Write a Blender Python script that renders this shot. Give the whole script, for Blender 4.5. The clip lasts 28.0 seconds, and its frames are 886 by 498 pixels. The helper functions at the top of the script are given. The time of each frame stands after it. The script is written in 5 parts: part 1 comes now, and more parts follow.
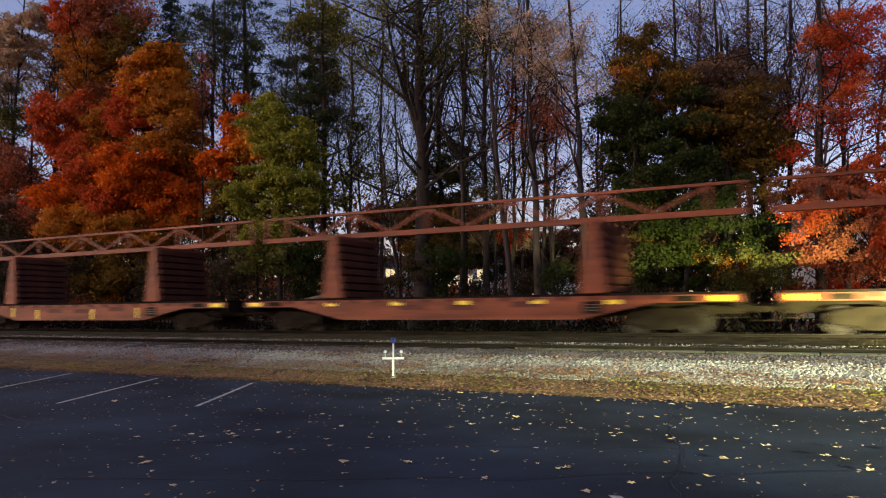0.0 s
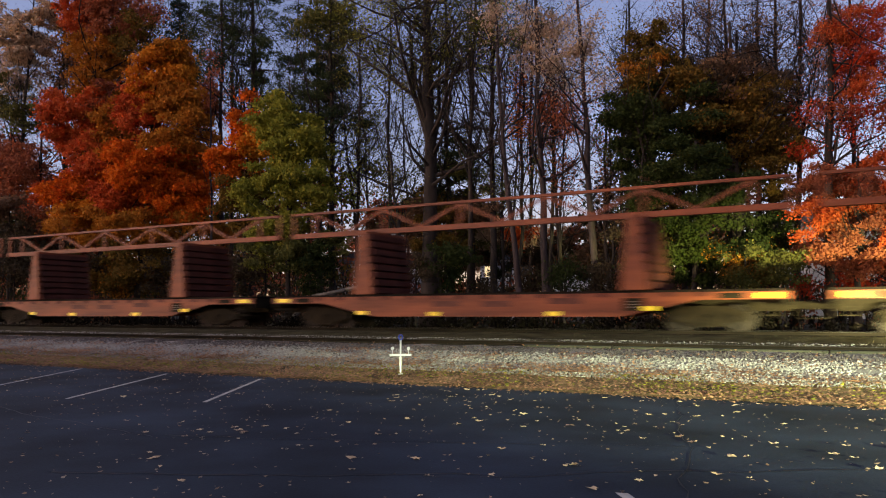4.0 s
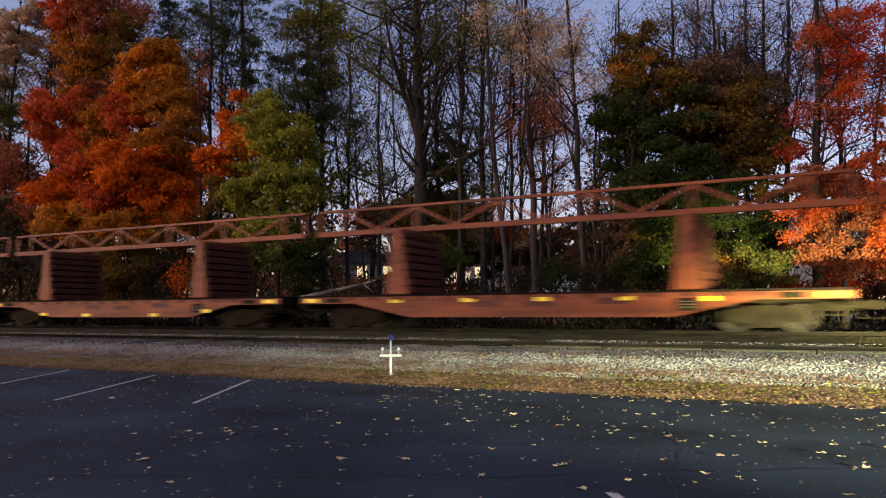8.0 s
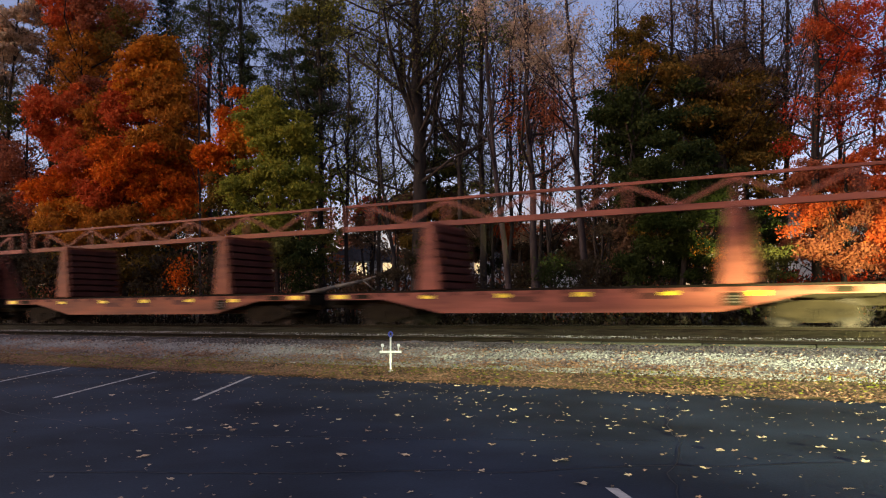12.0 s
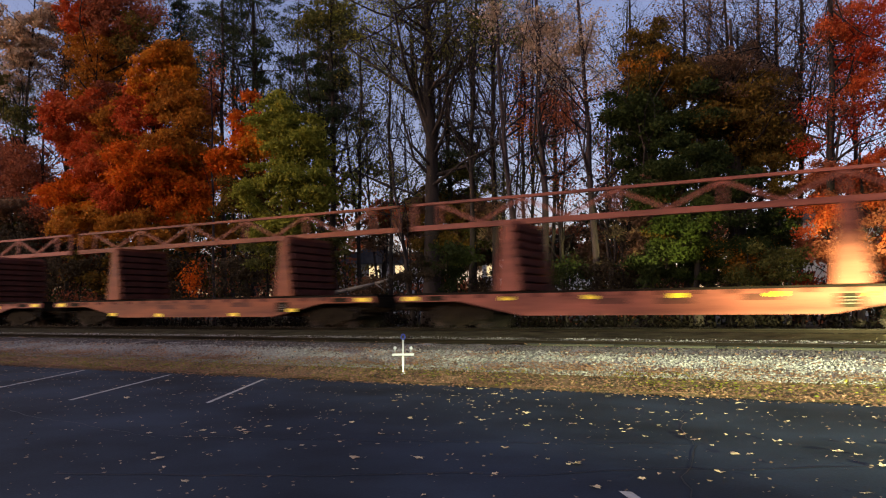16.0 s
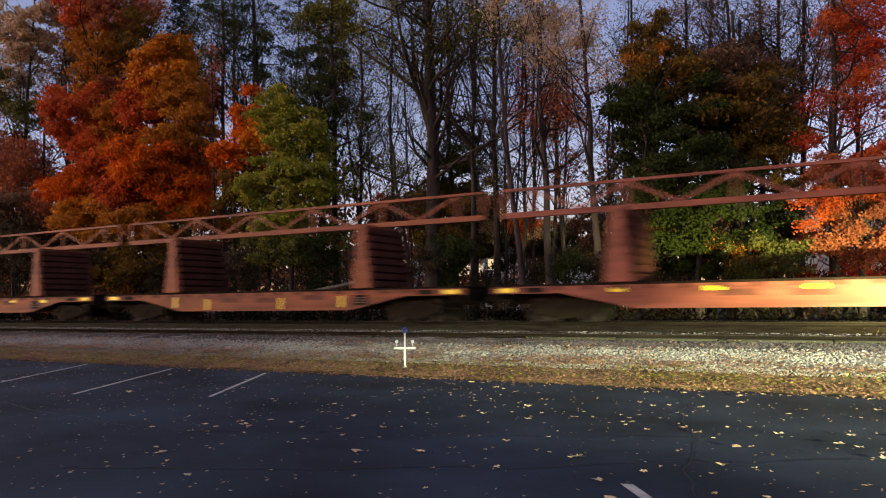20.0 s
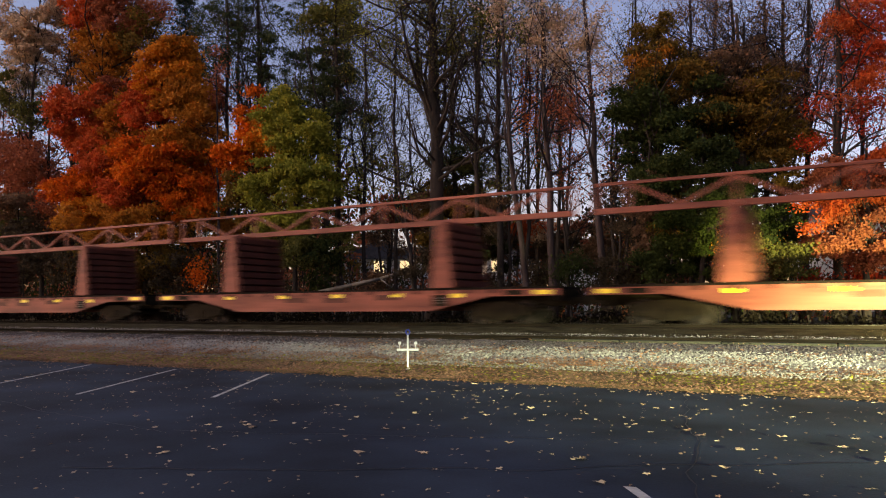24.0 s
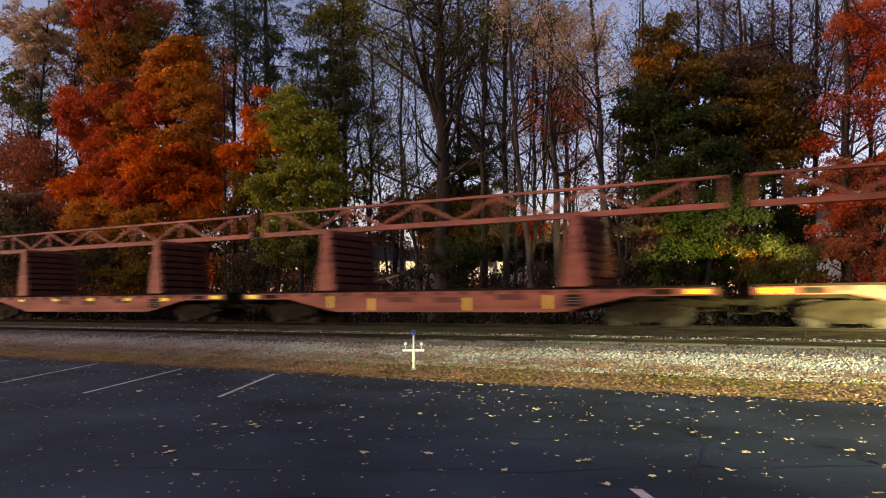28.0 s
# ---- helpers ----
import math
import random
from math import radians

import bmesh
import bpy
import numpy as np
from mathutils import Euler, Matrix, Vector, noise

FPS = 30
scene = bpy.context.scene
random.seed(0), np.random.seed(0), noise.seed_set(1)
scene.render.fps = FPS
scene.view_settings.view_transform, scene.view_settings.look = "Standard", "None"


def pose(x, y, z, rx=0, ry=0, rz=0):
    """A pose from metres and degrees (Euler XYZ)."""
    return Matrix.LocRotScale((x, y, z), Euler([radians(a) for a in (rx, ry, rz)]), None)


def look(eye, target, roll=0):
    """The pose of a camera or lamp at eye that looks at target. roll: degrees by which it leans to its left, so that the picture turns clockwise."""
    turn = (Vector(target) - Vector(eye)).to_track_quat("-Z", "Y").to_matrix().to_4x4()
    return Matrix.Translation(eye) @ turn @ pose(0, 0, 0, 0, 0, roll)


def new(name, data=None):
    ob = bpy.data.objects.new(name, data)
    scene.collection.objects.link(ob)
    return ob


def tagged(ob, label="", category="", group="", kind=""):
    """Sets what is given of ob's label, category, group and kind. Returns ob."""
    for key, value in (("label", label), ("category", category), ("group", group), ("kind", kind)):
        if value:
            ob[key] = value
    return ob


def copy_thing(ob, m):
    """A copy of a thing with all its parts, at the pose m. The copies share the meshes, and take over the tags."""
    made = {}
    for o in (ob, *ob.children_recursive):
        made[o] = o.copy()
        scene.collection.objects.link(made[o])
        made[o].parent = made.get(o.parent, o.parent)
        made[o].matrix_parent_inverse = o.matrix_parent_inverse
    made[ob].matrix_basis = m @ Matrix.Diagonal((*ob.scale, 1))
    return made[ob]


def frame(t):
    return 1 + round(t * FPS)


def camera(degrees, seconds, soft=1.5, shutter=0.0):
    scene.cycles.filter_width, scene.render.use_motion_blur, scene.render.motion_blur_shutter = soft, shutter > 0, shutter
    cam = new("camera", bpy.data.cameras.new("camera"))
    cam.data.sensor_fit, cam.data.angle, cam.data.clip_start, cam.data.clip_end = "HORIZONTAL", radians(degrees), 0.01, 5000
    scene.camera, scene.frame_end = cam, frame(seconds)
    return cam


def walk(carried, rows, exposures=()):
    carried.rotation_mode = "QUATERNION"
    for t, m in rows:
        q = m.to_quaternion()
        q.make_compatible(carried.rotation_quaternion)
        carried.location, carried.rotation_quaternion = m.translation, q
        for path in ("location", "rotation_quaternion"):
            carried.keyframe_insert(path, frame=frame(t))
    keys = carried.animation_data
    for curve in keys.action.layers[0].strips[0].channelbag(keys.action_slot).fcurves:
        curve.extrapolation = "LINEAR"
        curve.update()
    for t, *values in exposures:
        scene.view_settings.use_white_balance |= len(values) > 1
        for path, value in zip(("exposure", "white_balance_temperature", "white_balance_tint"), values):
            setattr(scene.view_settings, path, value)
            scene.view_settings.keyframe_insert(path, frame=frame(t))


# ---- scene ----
# The camera: held by hand, standing in the car park.
cam = camera(62.16, 28.0, 1.1, 0.9)


def aim(yaw, pitch, roll):
    return pose(0, 0, 1.594, 90 + pitch, 0, yaw) @ pose(0, 0, 0, 0, 0, roll)


PATH = [
    (0.0, 27.531, 5.096, -0.309),
    (0.5, 27.659, 5.170, -0.245),
    (1.0, 27.810, 5.241, -0.197),
    (1.5, 27.824, 5.157, -0.126),
    (2.0, 27.813, 5.126, -0.099),
    (2.5, 27.801, 5.031, -0.161),
    (3.0, 28.006, 4.870, -0.147),
    (3.5, 28.132, 4.855, -0.140),
    (5.5, 27.978, 4.706, -0.333),
    (6.0, 28.025, 4.617, -0.419),
    (6.5, 28.010, 4.645, -0.397),
    (7.0, 27.792, 4.750, -0.331),
    (7.5, 27.512, 4.875, -0.224),
    (8.0, 27.343, 4.887, -0.233),
    (8.5, 27.373, 4.833, -0.278),
    (9.0, 27.518, 4.816, -0.263),
    (9.5, 27.565, 4.742, -0.249),
    (10.0, 27.483, 4.643, -0.268),
    (10.5, 27.209, 4.620, -0.383),
    (11.0, 27.087, 4.584, -0.459),
    (11.5, 27.137, 4.535, -0.507),
    (12.0, 27.304, 4.589, -0.435),
    (12.5, 27.427, 4.678, -0.464),
    (14.5, 27.735, 4.586, -0.557),
    (15.0, 27.977, 4.692, -0.490),
    (15.5, 28.136, 4.802, -0.484),
    (16.0, 28.260, 4.807, -0.496),
    (16.5, 28.466, 4.741, -0.540),
    (17.0, 28.544, 4.614, -0.528),
    (17.5, 28.412, 4.527, -0.506),
    (18.0, 28.242, 4.474, -0.509),
    (18.5, 28.200, 4.420, -0.540),
    (19.0, 28.205, 4.362, -0.587),
    (19.5, 28.284, 4.333, -0.566),
    (20.0, 28.378, 4.308, -0.623),
    (20.5, 28.424, 4.380, -0.651),
    (21.0, 28.469, 4.386, -0.657),
    (21.5, 28.490, 4.291, -0.653),
    (23.5, 28.603, 4.485, -0.522),
    (24.0, 28.634, 4.441, -0.413),
    (24.5, 28.781, 4.377, -0.439),
    (25.0, 28.842, 4.387, -0.391),
    (25.5, 28.894, 4.469, -0.310),
    (26.0, 28.929, 4.514, -0.313),
    (26.5, 28.951, 4.521, -0.252),
    (27.0, 28.991, 4.506, -0.198),
    (27.5, 29.082, 4.480, -0.212),
    (28.0, 29.106, 4.507, -0.155),
]
walk(cam, [(t, aim(a, b, c)) for t, a, b, c in PATH], [(0, 0.60, 6500, 10), (3, 0.66, 6650, 10), (12, 0.66, 6650, 10), (20, 0.68, 6850, 10), (24, 0.73, 7050, 10), (28, 0.82, 7300, 10)])

# ---- light: clear dusk sky, a broad glow behind the camera, unseen spots on the right ----
world = bpy.data.worlds.new("dusk")
scene.world = world
world.use_nodes = True
wn, wl = world.node_tree.nodes, world.node_tree.links
sky = wn.new("ShaderNodeTexSky")
sky.sky_type, sky.sun_disc = "NISHITA", False
sky.sun_elevation, sky.sun_rotation = radians(7), radians(225)
sky.air_density, sky.dust_density, sky.ozone_density = 1.0, 0.2, 2.0
tint = wn.new("ShaderNodeMix")
tint.data_type, tint.blend_type = "RGBA", "MULTIPLY"
tint.inputs[0].default_value, tint.inputs[7].default_value = 1.0, (1.46, 1.0, 1.15, 1)
wl.new(sky.outputs[0], tint.inputs[6])
wl.new(tint.outputs[2], wn["Background"].inputs[0])
wn["Background"].inputs[1].default_value = 0.148

glow = new("sun", bpy.data.lights.new("sun", "SUN"))
glow.data.energy, glow.data.angle, glow.data.color = 1.3, radians(60), (1.0, 0.76, 0.54)
glow.matrix_world = look((-23, -23, 14), (0, 0, 0))

# unseen spots: a headlamp inferred at right, two more added for sills and trees
for place, target, power, tall, wide, colour in (((14.0, -2.0, 1.3), (1.8, 18.0, -0.15), 118000, 8.6, 8.4, (0.90, 1.0, 0.58)), ((5.0, 17.0, 0.95), (1.9, 23.7, 1.8), 24000, 28, 2.8, (1.0, 0.96, 0.43)), ((6.5, 28.6, 1.5), (1.3, 31.2, 2.9), 900, 46, 1.3, (1.0, 0.92, 0.55))):
    head = new("headlamp_light", bpy.data.lights.new("headlamp_light", "SPOT"))
    head.data.energy, head.data.color = power, colour
    head.data.spot_size, head.data.spot_blend, head.data.shadow_soft_size = radians(tall), 1.0, 0.1
    head.matrix_world = look(place, target) @ Matrix.Diagonal((wide, 1, 1, 1))


# ---- materials ----
def material(name, c1, c2, scale=4.0, rough=0.8, metal=0.0, bump=0.0, fine=60.0, island=False, stretch=(1, 1, 1), trans=0.0, spec=0.3, each=0.0):
    """Two colours mixed by coarse and fine noise, with relief."""
    m = bpy.data.materials.new(name)
    m.use_nodes = True
    n, l = m.node_tree.nodes, m.node_tree.links
    b = n["Principled BSDF"]
    co = n.new("ShaderNodeTexCoord")
    mp = n.new("ShaderNodeMapping")
    mp.inputs["Scale"].default_value = stretch
    l.new(co.outputs["Object"], mp.inputs[0])
    a = n.new("ShaderNodeTexNoise")
    a.inputs["Scale"].default_value, a.inputs["Detail"].default_value = scale, 6
    f = n.new("ShaderNodeTexNoise")
    f.inputs["Scale"].default_value, f.inputs["Detail"].default_value = fine, 3
    l.new(mp.outputs[0], a.inputs[0])
    l.new(mp.outputs[0], f.inputs[0])
    mix = n.new("ShaderNodeMix")
    mix.data_type = "RGBA"
    mix.inputs[6].default_value, mix.inputs[7].default_value = (*c1, 1), (*c2, 1)
    ad = n.new("ShaderNodeMath")
    ad.operation = "MULTIPLY_ADD"
    ad.inputs[1].default_value = 0.45
    l.new(f.outputs[0], ad.inputs[0])
    src = a.outputs[0]
    if island:
        g = n.new("ShaderNodeNewGeometry")
        av = n.new("ShaderNodeMath")
        av.operation = "MULTIPLY_ADD"
        av.inputs[1].default_value = 0.45
        sb = n.new("ShaderNodeMath")
        sb.operation = "MULTIPLY"
        sb.inputs[1].default_value = 0.9
        l.new(a.outputs[0], sb.inputs[0])
        l.new(g.outputs["Random Per Island"], av.inputs[0])
        l.new(sb.outputs[0], av.inputs[2])
        src = av.outputs[0]
    elif each:
        g = n.new("ShaderNodeObjectInfo")
        av = n.new("ShaderNodeMath")
        av.operation = "MULTIPLY_ADD"
        av.inputs[1].default_value = each
        l.new(g.outputs["Random"], av.inputs[0])
        l.new(a.outputs[0], av.inputs[2])
        src = av.outputs[0]
    ra = n.new("ShaderNodeMapRange")
    ra.inputs[1].default_value, ra.inputs[2].default_value = (0.3, 0.7) if not island else (0.3, 1.05)
    ra.inputs[3].default_value, ra.inputs[4].default_value = -0.22, 0.78
    l.new(src, ra.inputs[0])
    l.new(ra.outputs[0], ad.inputs[2])
    l.new(ad.outputs[0], mix.inputs[0])
    l.new(mix.outputs[2], b.inputs["Base Color"])
    b.inputs["Roughness"].default_value, b.inputs["Metallic"].default_value = rough, metal
    b.inputs["Specular IOR Level"].default_value = spec
    if bump:
        bp = n.new("ShaderNodeBump")
        bp.inputs["Strength"].default_value, bp.inputs["Distance"].default_value = min(1, bump), 0.02
        l.new(f.outputs[0], bp.inputs["Height"])
        l.new(bp.outputs[0], b.inputs["Normal"])
    if trans:
        t = n.new("ShaderNodeBsdfTranslucent")
        ms = n.new("ShaderNodeMixShader")
        ms.inputs[0].default_value = trans
        l.new(mix.outputs[2], t.inputs[0])
        l.new(b.outputs[0], ms.inputs[1])
        l.new(t.outputs[0], ms.inputs[2])
        l.new(ms.outputs[0], n["Material Output"].inputs[0])
    return m


def glowing(name, colour, power):
    m = bpy.data.materials.new(name)
    m.use_nodes = True
    b = m.node_tree.nodes["Principled BSDF"]
    b.inputs["Base Color"].default_value = (*colour, 1)
    b.inputs["Emission Color"].default_value = (*colour, 1)
    b.inputs["Emission Strength"].default_value = power
    return m


LEAF = {}
for key, c1, c2 in (
        ("orange", (0.38, 0.05, 0.007), (0.85, 0.21, 0.016)), ("gold", (0.42, 0.11, 0.01), (0.80, 0.33, 0.03)),
        ("red", (0.42, 0.04, 0.012), (0.80, 0.14, 0.04)), ("scarlet", (0.28, 0.014, 0.008), (0.56, 0.082, 0.024)),
        ("redorange", (0.36, 0.035, 0.010), (0.66, 0.155, 0.042)), ("rust", (0.16, 0.045, 0.025), (0.46, 0.15, 0.07)),
        ("tan", (0.30, 0.20, 0.12), (0.74, 0.53, 0.35)), ("brown", (0.095, 0.060, 0.038), (0.28, 0.155, 0.088)),
        ("olivebrown", (0.06, 0.05, 0.01), (0.27, 0.15, 0.03)), ("darkorange", (0.26, 0.085, 0.012), (0.60, 0.24, 0.03)),
        ("olive", (0.045, 0.055, 0.016), (0.20, 0.18, 0.045)), ("yellowgreen", (0.10, 0.12, 0.016), (0.38, 0.35, 0.05)),
        ("green", (0.016, 0.030, 0.006), (0.065, 0.080, 0.016)), ("darkgreen", (0.015, 0.026, 0.008), (0.062, 0.076, 0.020)),
        # the first two leaf browns below are lowered to stand in for shade
        ("wood_shade", (0.035, 0.026, 0.016), (0.125, 0.090, 0.052)), ("brush_shade", (0.004, 0.003, 0.002), (0.016, 0.012, 0.008)), ("pine", (0.02, 0.035, 0.018), (0.085, 0.10, 0.04)), ("spruce", (0.012, 0.028, 0.02), (0.04, 0.065, 0.04))):
    LEAF[key] = material("leaf_" + key, c1, c2, 0.5, 0.7, fine=8, island=True, trans=0.25, spec=0.06)
BARK = {"bark_dark": material("bark_dark", (0.014, 0.0105, 0.009), (0.050, 0.036, 0.029), 3, 0.9, bump=1, fine=25, stretch=(1, 1, 0.25)),
        "bark_grey": material("bark_grey", (0.022, 0.015, 0.015), (0.060, 0.042, 0.040), 3, 0.9, bump=1, fine=25, stretch=(1, 1, 0.25))}
# blue in this colour stands in for the sky that asphalt reflects
M_ASPHALT = material("asphalt", (0.0030, 0.0054, 0.0100), (0.026, 0.039, 0.062), 0.45, 0.85, bump=0.15, fine=30, spec=0.2)
M_TAR = material("crack_sealant", (0.012, 0.012, 0.014), (0.022, 0.022, 0.025), 4, 0.6, fine=60)
M_STRIPE = material("worn_white_paint", (0.22, 0.215, 0.20), (0.54, 0.53, 0.50), 6, 0.8, bump=0.3, fine=120)
M_GROUND = material("forest_floor", (0.035, 0.028, 0.014), (0.13, 0.09, 0.035), 0.8, 0.95, bump=0.8, fine=12)
M_VERGE = material("leafy_verge", (0.05, 0.038, 0.018), (0.21, 0.145, 0.065), 1.6, 0.95, bump=1, fine=25)
M_BALLAST = material("ballast_bed", (0.11, 0.10, 0.096), (0.27, 0.25, 0.235), 2.5, 0.95, bump=1, fine=30)
# trackbed tones: oily, and lowered further for the shade the cars cast
M_OILY_SHADE = material("oily_shaded_ballast", (0.017, 0.015, 0.008), (0.072, 0.062, 0.033), 1.5, 0.9, bump=1, fine=30, spec=0.04)
M_OILSTONE_SHADE = material("oily_shaded_stone", (0.016, 0.014, 0.009), (0.085, 0.074, 0.045), 0.6, 0.85, fine=14, island=True, spec=0.05)
# dark stone, mixed into the bank and painted along its unlit crest
M_DIMSTONE = material("dark_and_unlit_stone", (0.025, 0.021, 0.021), (0.13, 0.11, 0.108), 0.6, 0.9, fine=14, island=True)
M_STONE = material("ballast_stone", (0.15, 0.143, 0.136), (0.385, 0.37, 0.345), 0.6, 0.9, fine=14, island=True)
M_LITTER = material("fallen_leaf_litter", (0.105, 0.044, 0.022), (0.45, 0.245, 0.135), 0.7, 0.8, fine=20, island=True)
M_FALLEN = material("fallen_maple_leaf", (0.18, 0.07, 0.04), (0.56, 0.43, 0.26), 1.5, 0.7, fine=14, each=0.6)
M_SCRAP = material("pale_leaf_scraps", (0.09, 0.045, 0.025), (0.48, 0.36, 0.24), 0.7, 0.8, fine=20, island=True)
M_BAULK = material("weathered_baulk", (0.021, 0.021, 0.013), (0.057, 0.055, 0.036), 2, 0.85, bump=0.5, fine=30, stretch=(0.2, 1, 1))
# rusty steel, its colour lowered further for the rails' shaded sides
M_RAIL = material("rusty_rail_darkened", (0.006, 0.005, 0.004), (0.020, 0.015, 0.011), 3, 0.85, 0.0, 0.4, fine=40, stretch=(0.2, 1, 1), spec=0.04)
# rail heads coloured dark for the train's underside mirrored in them
M_RAILTOP = material("worn_darkened_head", (0.035, 0.032, 0.030), (0.09, 0.085, 0.08), 3, 0.5, 0.7, fine=40, stretch=(0.1, 1, 1))
M_TIE = material("creosoted_tie", (0.012, 0.009, 0.007), (0.045, 0.035, 0.028), 3, 0.9, bump=0.8, fine=30, each=0.4, spec=0.05)
M_PAINT = [material("oxide_orange_paint", (0.085, 0.019, 0.007), (0.255, 0.066, 0.024), 1.6, 0.55, bump=0.15, fine=30, stretch=(0.16, 1, 1.6)),
           material("salmon_faded_paint", (0.105, 0.026, 0.016), (0.300, 0.090, 0.058), 1.6, 0.6, bump=0.15, fine=30, stretch=(0.16, 1, 1.6))]
# dark oxide; on the slats it carries the dimness inside the portals
M_SLAT = material("dark_oxide_steel", (0.036, 0.009, 0.006), (0.115, 0.030, 0.019), 1.6, 0.8, bump=0.3, fine=25)
# deck, truck and wheel colours are lowered to carry their shade
M_DECK = material("weathered_darkened_deck", (0.006, 0.0045, 0.0035), (0.022, 0.016, 0.012), 2, 0.9, bump=0.5, fine=30, spec=0.05)
M_BLACK = material("grimy_darkened_steel", (0.007, 0.0055, 0.0035), (0.028, 0.021, 0.012), 3, 0.8, 0.0, 0.4, fine=30, spec=0.08)
M_WHEEL = material("worn_darkened_wheel", (0.012, 0.010, 0.009), (0.05, 0.04, 0.034), 3, 0.6, 0.3, 0.2, fine=30, spec=0.1)
M_YELLOW = material("reflective_yellow_sheet", (0.95, 0.72, 0.02), (1.0, 0.82, 0.03), 6, 0.35, fine=60, spec=0.6)
M_DARKMARK = material("dark_stencil", (0.055, 0.016, 0.010), (0.13, 0.04, 0.026), 4, 0.7, fine=40)
M_STENCIL = material("faded_stencil_paint", (0.10, 0.085, 0.075), (0.20, 0.175, 0.16), 6, 0.7, fine=60)
M_WHITE = material("white_enamel", (0.46, 0.48, 0.52), (0.58, 0.60, 0.64), 5, 0.45, fine=60)
M_BLUE = material("blue_enamel", (0.02, 0.04, 0.30), (0.05, 0.09, 0.45), 5, 0.4, fine=60)
M_SIDING = material("white_siding", (0.50, 0.49, 0.48), (0.68, 0.67, 0.66), 1, 0.7, fine=20)
M_ROOF = material("grey_shingles", (0.06, 0.06, 0.07), (0.15, 0.15, 0.17), 1, 0.9, fine=14)
M_PANE = material("dark_window_glass", (0.02, 0.025, 0.03), (0.05, 0.055, 0.06), 2, 0.1, fine=10, spec=0.7)
M_LITPANE = glowing("lit_window", (1.0, 0.75, 0.4), 0.7)
M_LOG = material("grey_barkless_log", (0.075, 0.064, 0.056), (0.18, 0.158, 0.138), 2, 0.85, bump=0.5, fine=20)


# ---- mesh helpers ----
class Build:
    """Gathers vertices and faces for one mesh."""

    def __init__(self):
        self.v, self.f = [], []

    def box(self, x0, x1, y0, y1, z0, z1, m=None):
        k = len(self.v)
        p = [(x, y, z) for z in (z0, z1) for y in (y0, y1) for x in (x0, x1)]
        self.v += [tuple(m @ Vector(q)) for q in p] if m else p
        self.f += [tuple(k + i for i in q) for q in ((0, 2, 3, 1), (4, 5, 7, 6), (0, 1, 5, 4), (2, 6, 7, 3), (0, 4, 6, 2), (1, 3, 7, 5))]
        return self

    def prism(self, poly, y0, y1):
        """A polygon of (x, z), in anticlockwise order seen from -y, made thick along y."""
        k, n = len(self.v), len(poly)
        self.v += [(x, y0, z) for x, z in poly] + [(x, y1, z) for x, z in poly]
        self.f += [tuple(range(k, k + n)), tuple(range(k + 2 * n - 1, k + n - 1, -1))]
        self.f += [(k + i, k + n + i, k + n + (i + 1) % n, k + (i + 1) % n) for i in range(n)]
        return self

    def tube(self, a, b, ra, rb, n=6, caps=True):
        a, b = Vector(a), Vector(b)
        d = (b - a).normalized()
        s = d.orthogonal().normalized()
        u = d.cross(s)
        k = len(self.v)
        for c, r in ((a, ra), (b, rb)):
            self.v += [tuple(c + (s * math.cos(t) + u * math.sin(t)) * r) for t in (2 * math.pi * i / n for i in range(n))]
        self.f += [(k + i, k + (i + 1) % n, k + n + (i + 1) % n, k + n + i) for i in range(n)]
        if caps:
            self.f += [tuple(range(k + n - 1, k - 1, -1)), tuple(range(k + n, k + 2 * n))]
        return self

    def lathe(self, rings, n=20, axis="y"):
        """Rings of (radius, place along the axis)."""
        k = len(self.v)
        for r, y in rings:
            for i in range(n):
                c, s = r * math.cos(2 * math.pi * i / n), r * math.sin(2 * math.pi * i / n)
                self.v.append((c, y, s) if axis == "y" else (c, s, y))
        for j in range(len(rings) - 1):
            self.f += [(k + j * n + i, k + j * n + (i + 1) % n, k + (j + 1) * n + (i + 1) % n, k + (j + 1) * n + i) for i in range(n)]
        self.f += [tuple(range(k + n - 1, k - 1, -1)), tuple(range(k + (len(rings) - 1) * n, k + len(rings) * n))]
        return self

    def mesh(self, name, mat, bevel=0.0, smooth=False):
        me = bpy.data.meshes.new(name)
        me.from_pydata(self.v, [], self.f)
        me.materials.append(mat)
        bm = bmesh.new()
        bm.from_mesh(me)
        bmesh.ops.recalc_face_normals(bm, faces=bm.faces)
        if bevel:
            bmesh.ops.bevel(bm, geom=bm.edges[:], offset=bevel, segments=1, affect="EDGES")
        bm.to_mesh(me)
        bm.free()
        if smooth:
            me.polygons.foreach_set("use_smooth", [True] * len(me.polygons))
        return me


def part(name, me, parent, m=None, label=""):
    """Links a mesh as one part under a thing or a part."""
    ob = new(name, me)
    ob.parent = parent
    if m:
        ob.matrix_basis = m
    if label:
        tagged(ob, label)
    return ob


def thing(name, label, category, group="", kind="", m=None, me=None):
    ob = new(name, me)
    if m:
        ob.matrix_basis = m
    return tagged(ob, label, category, group, kind)


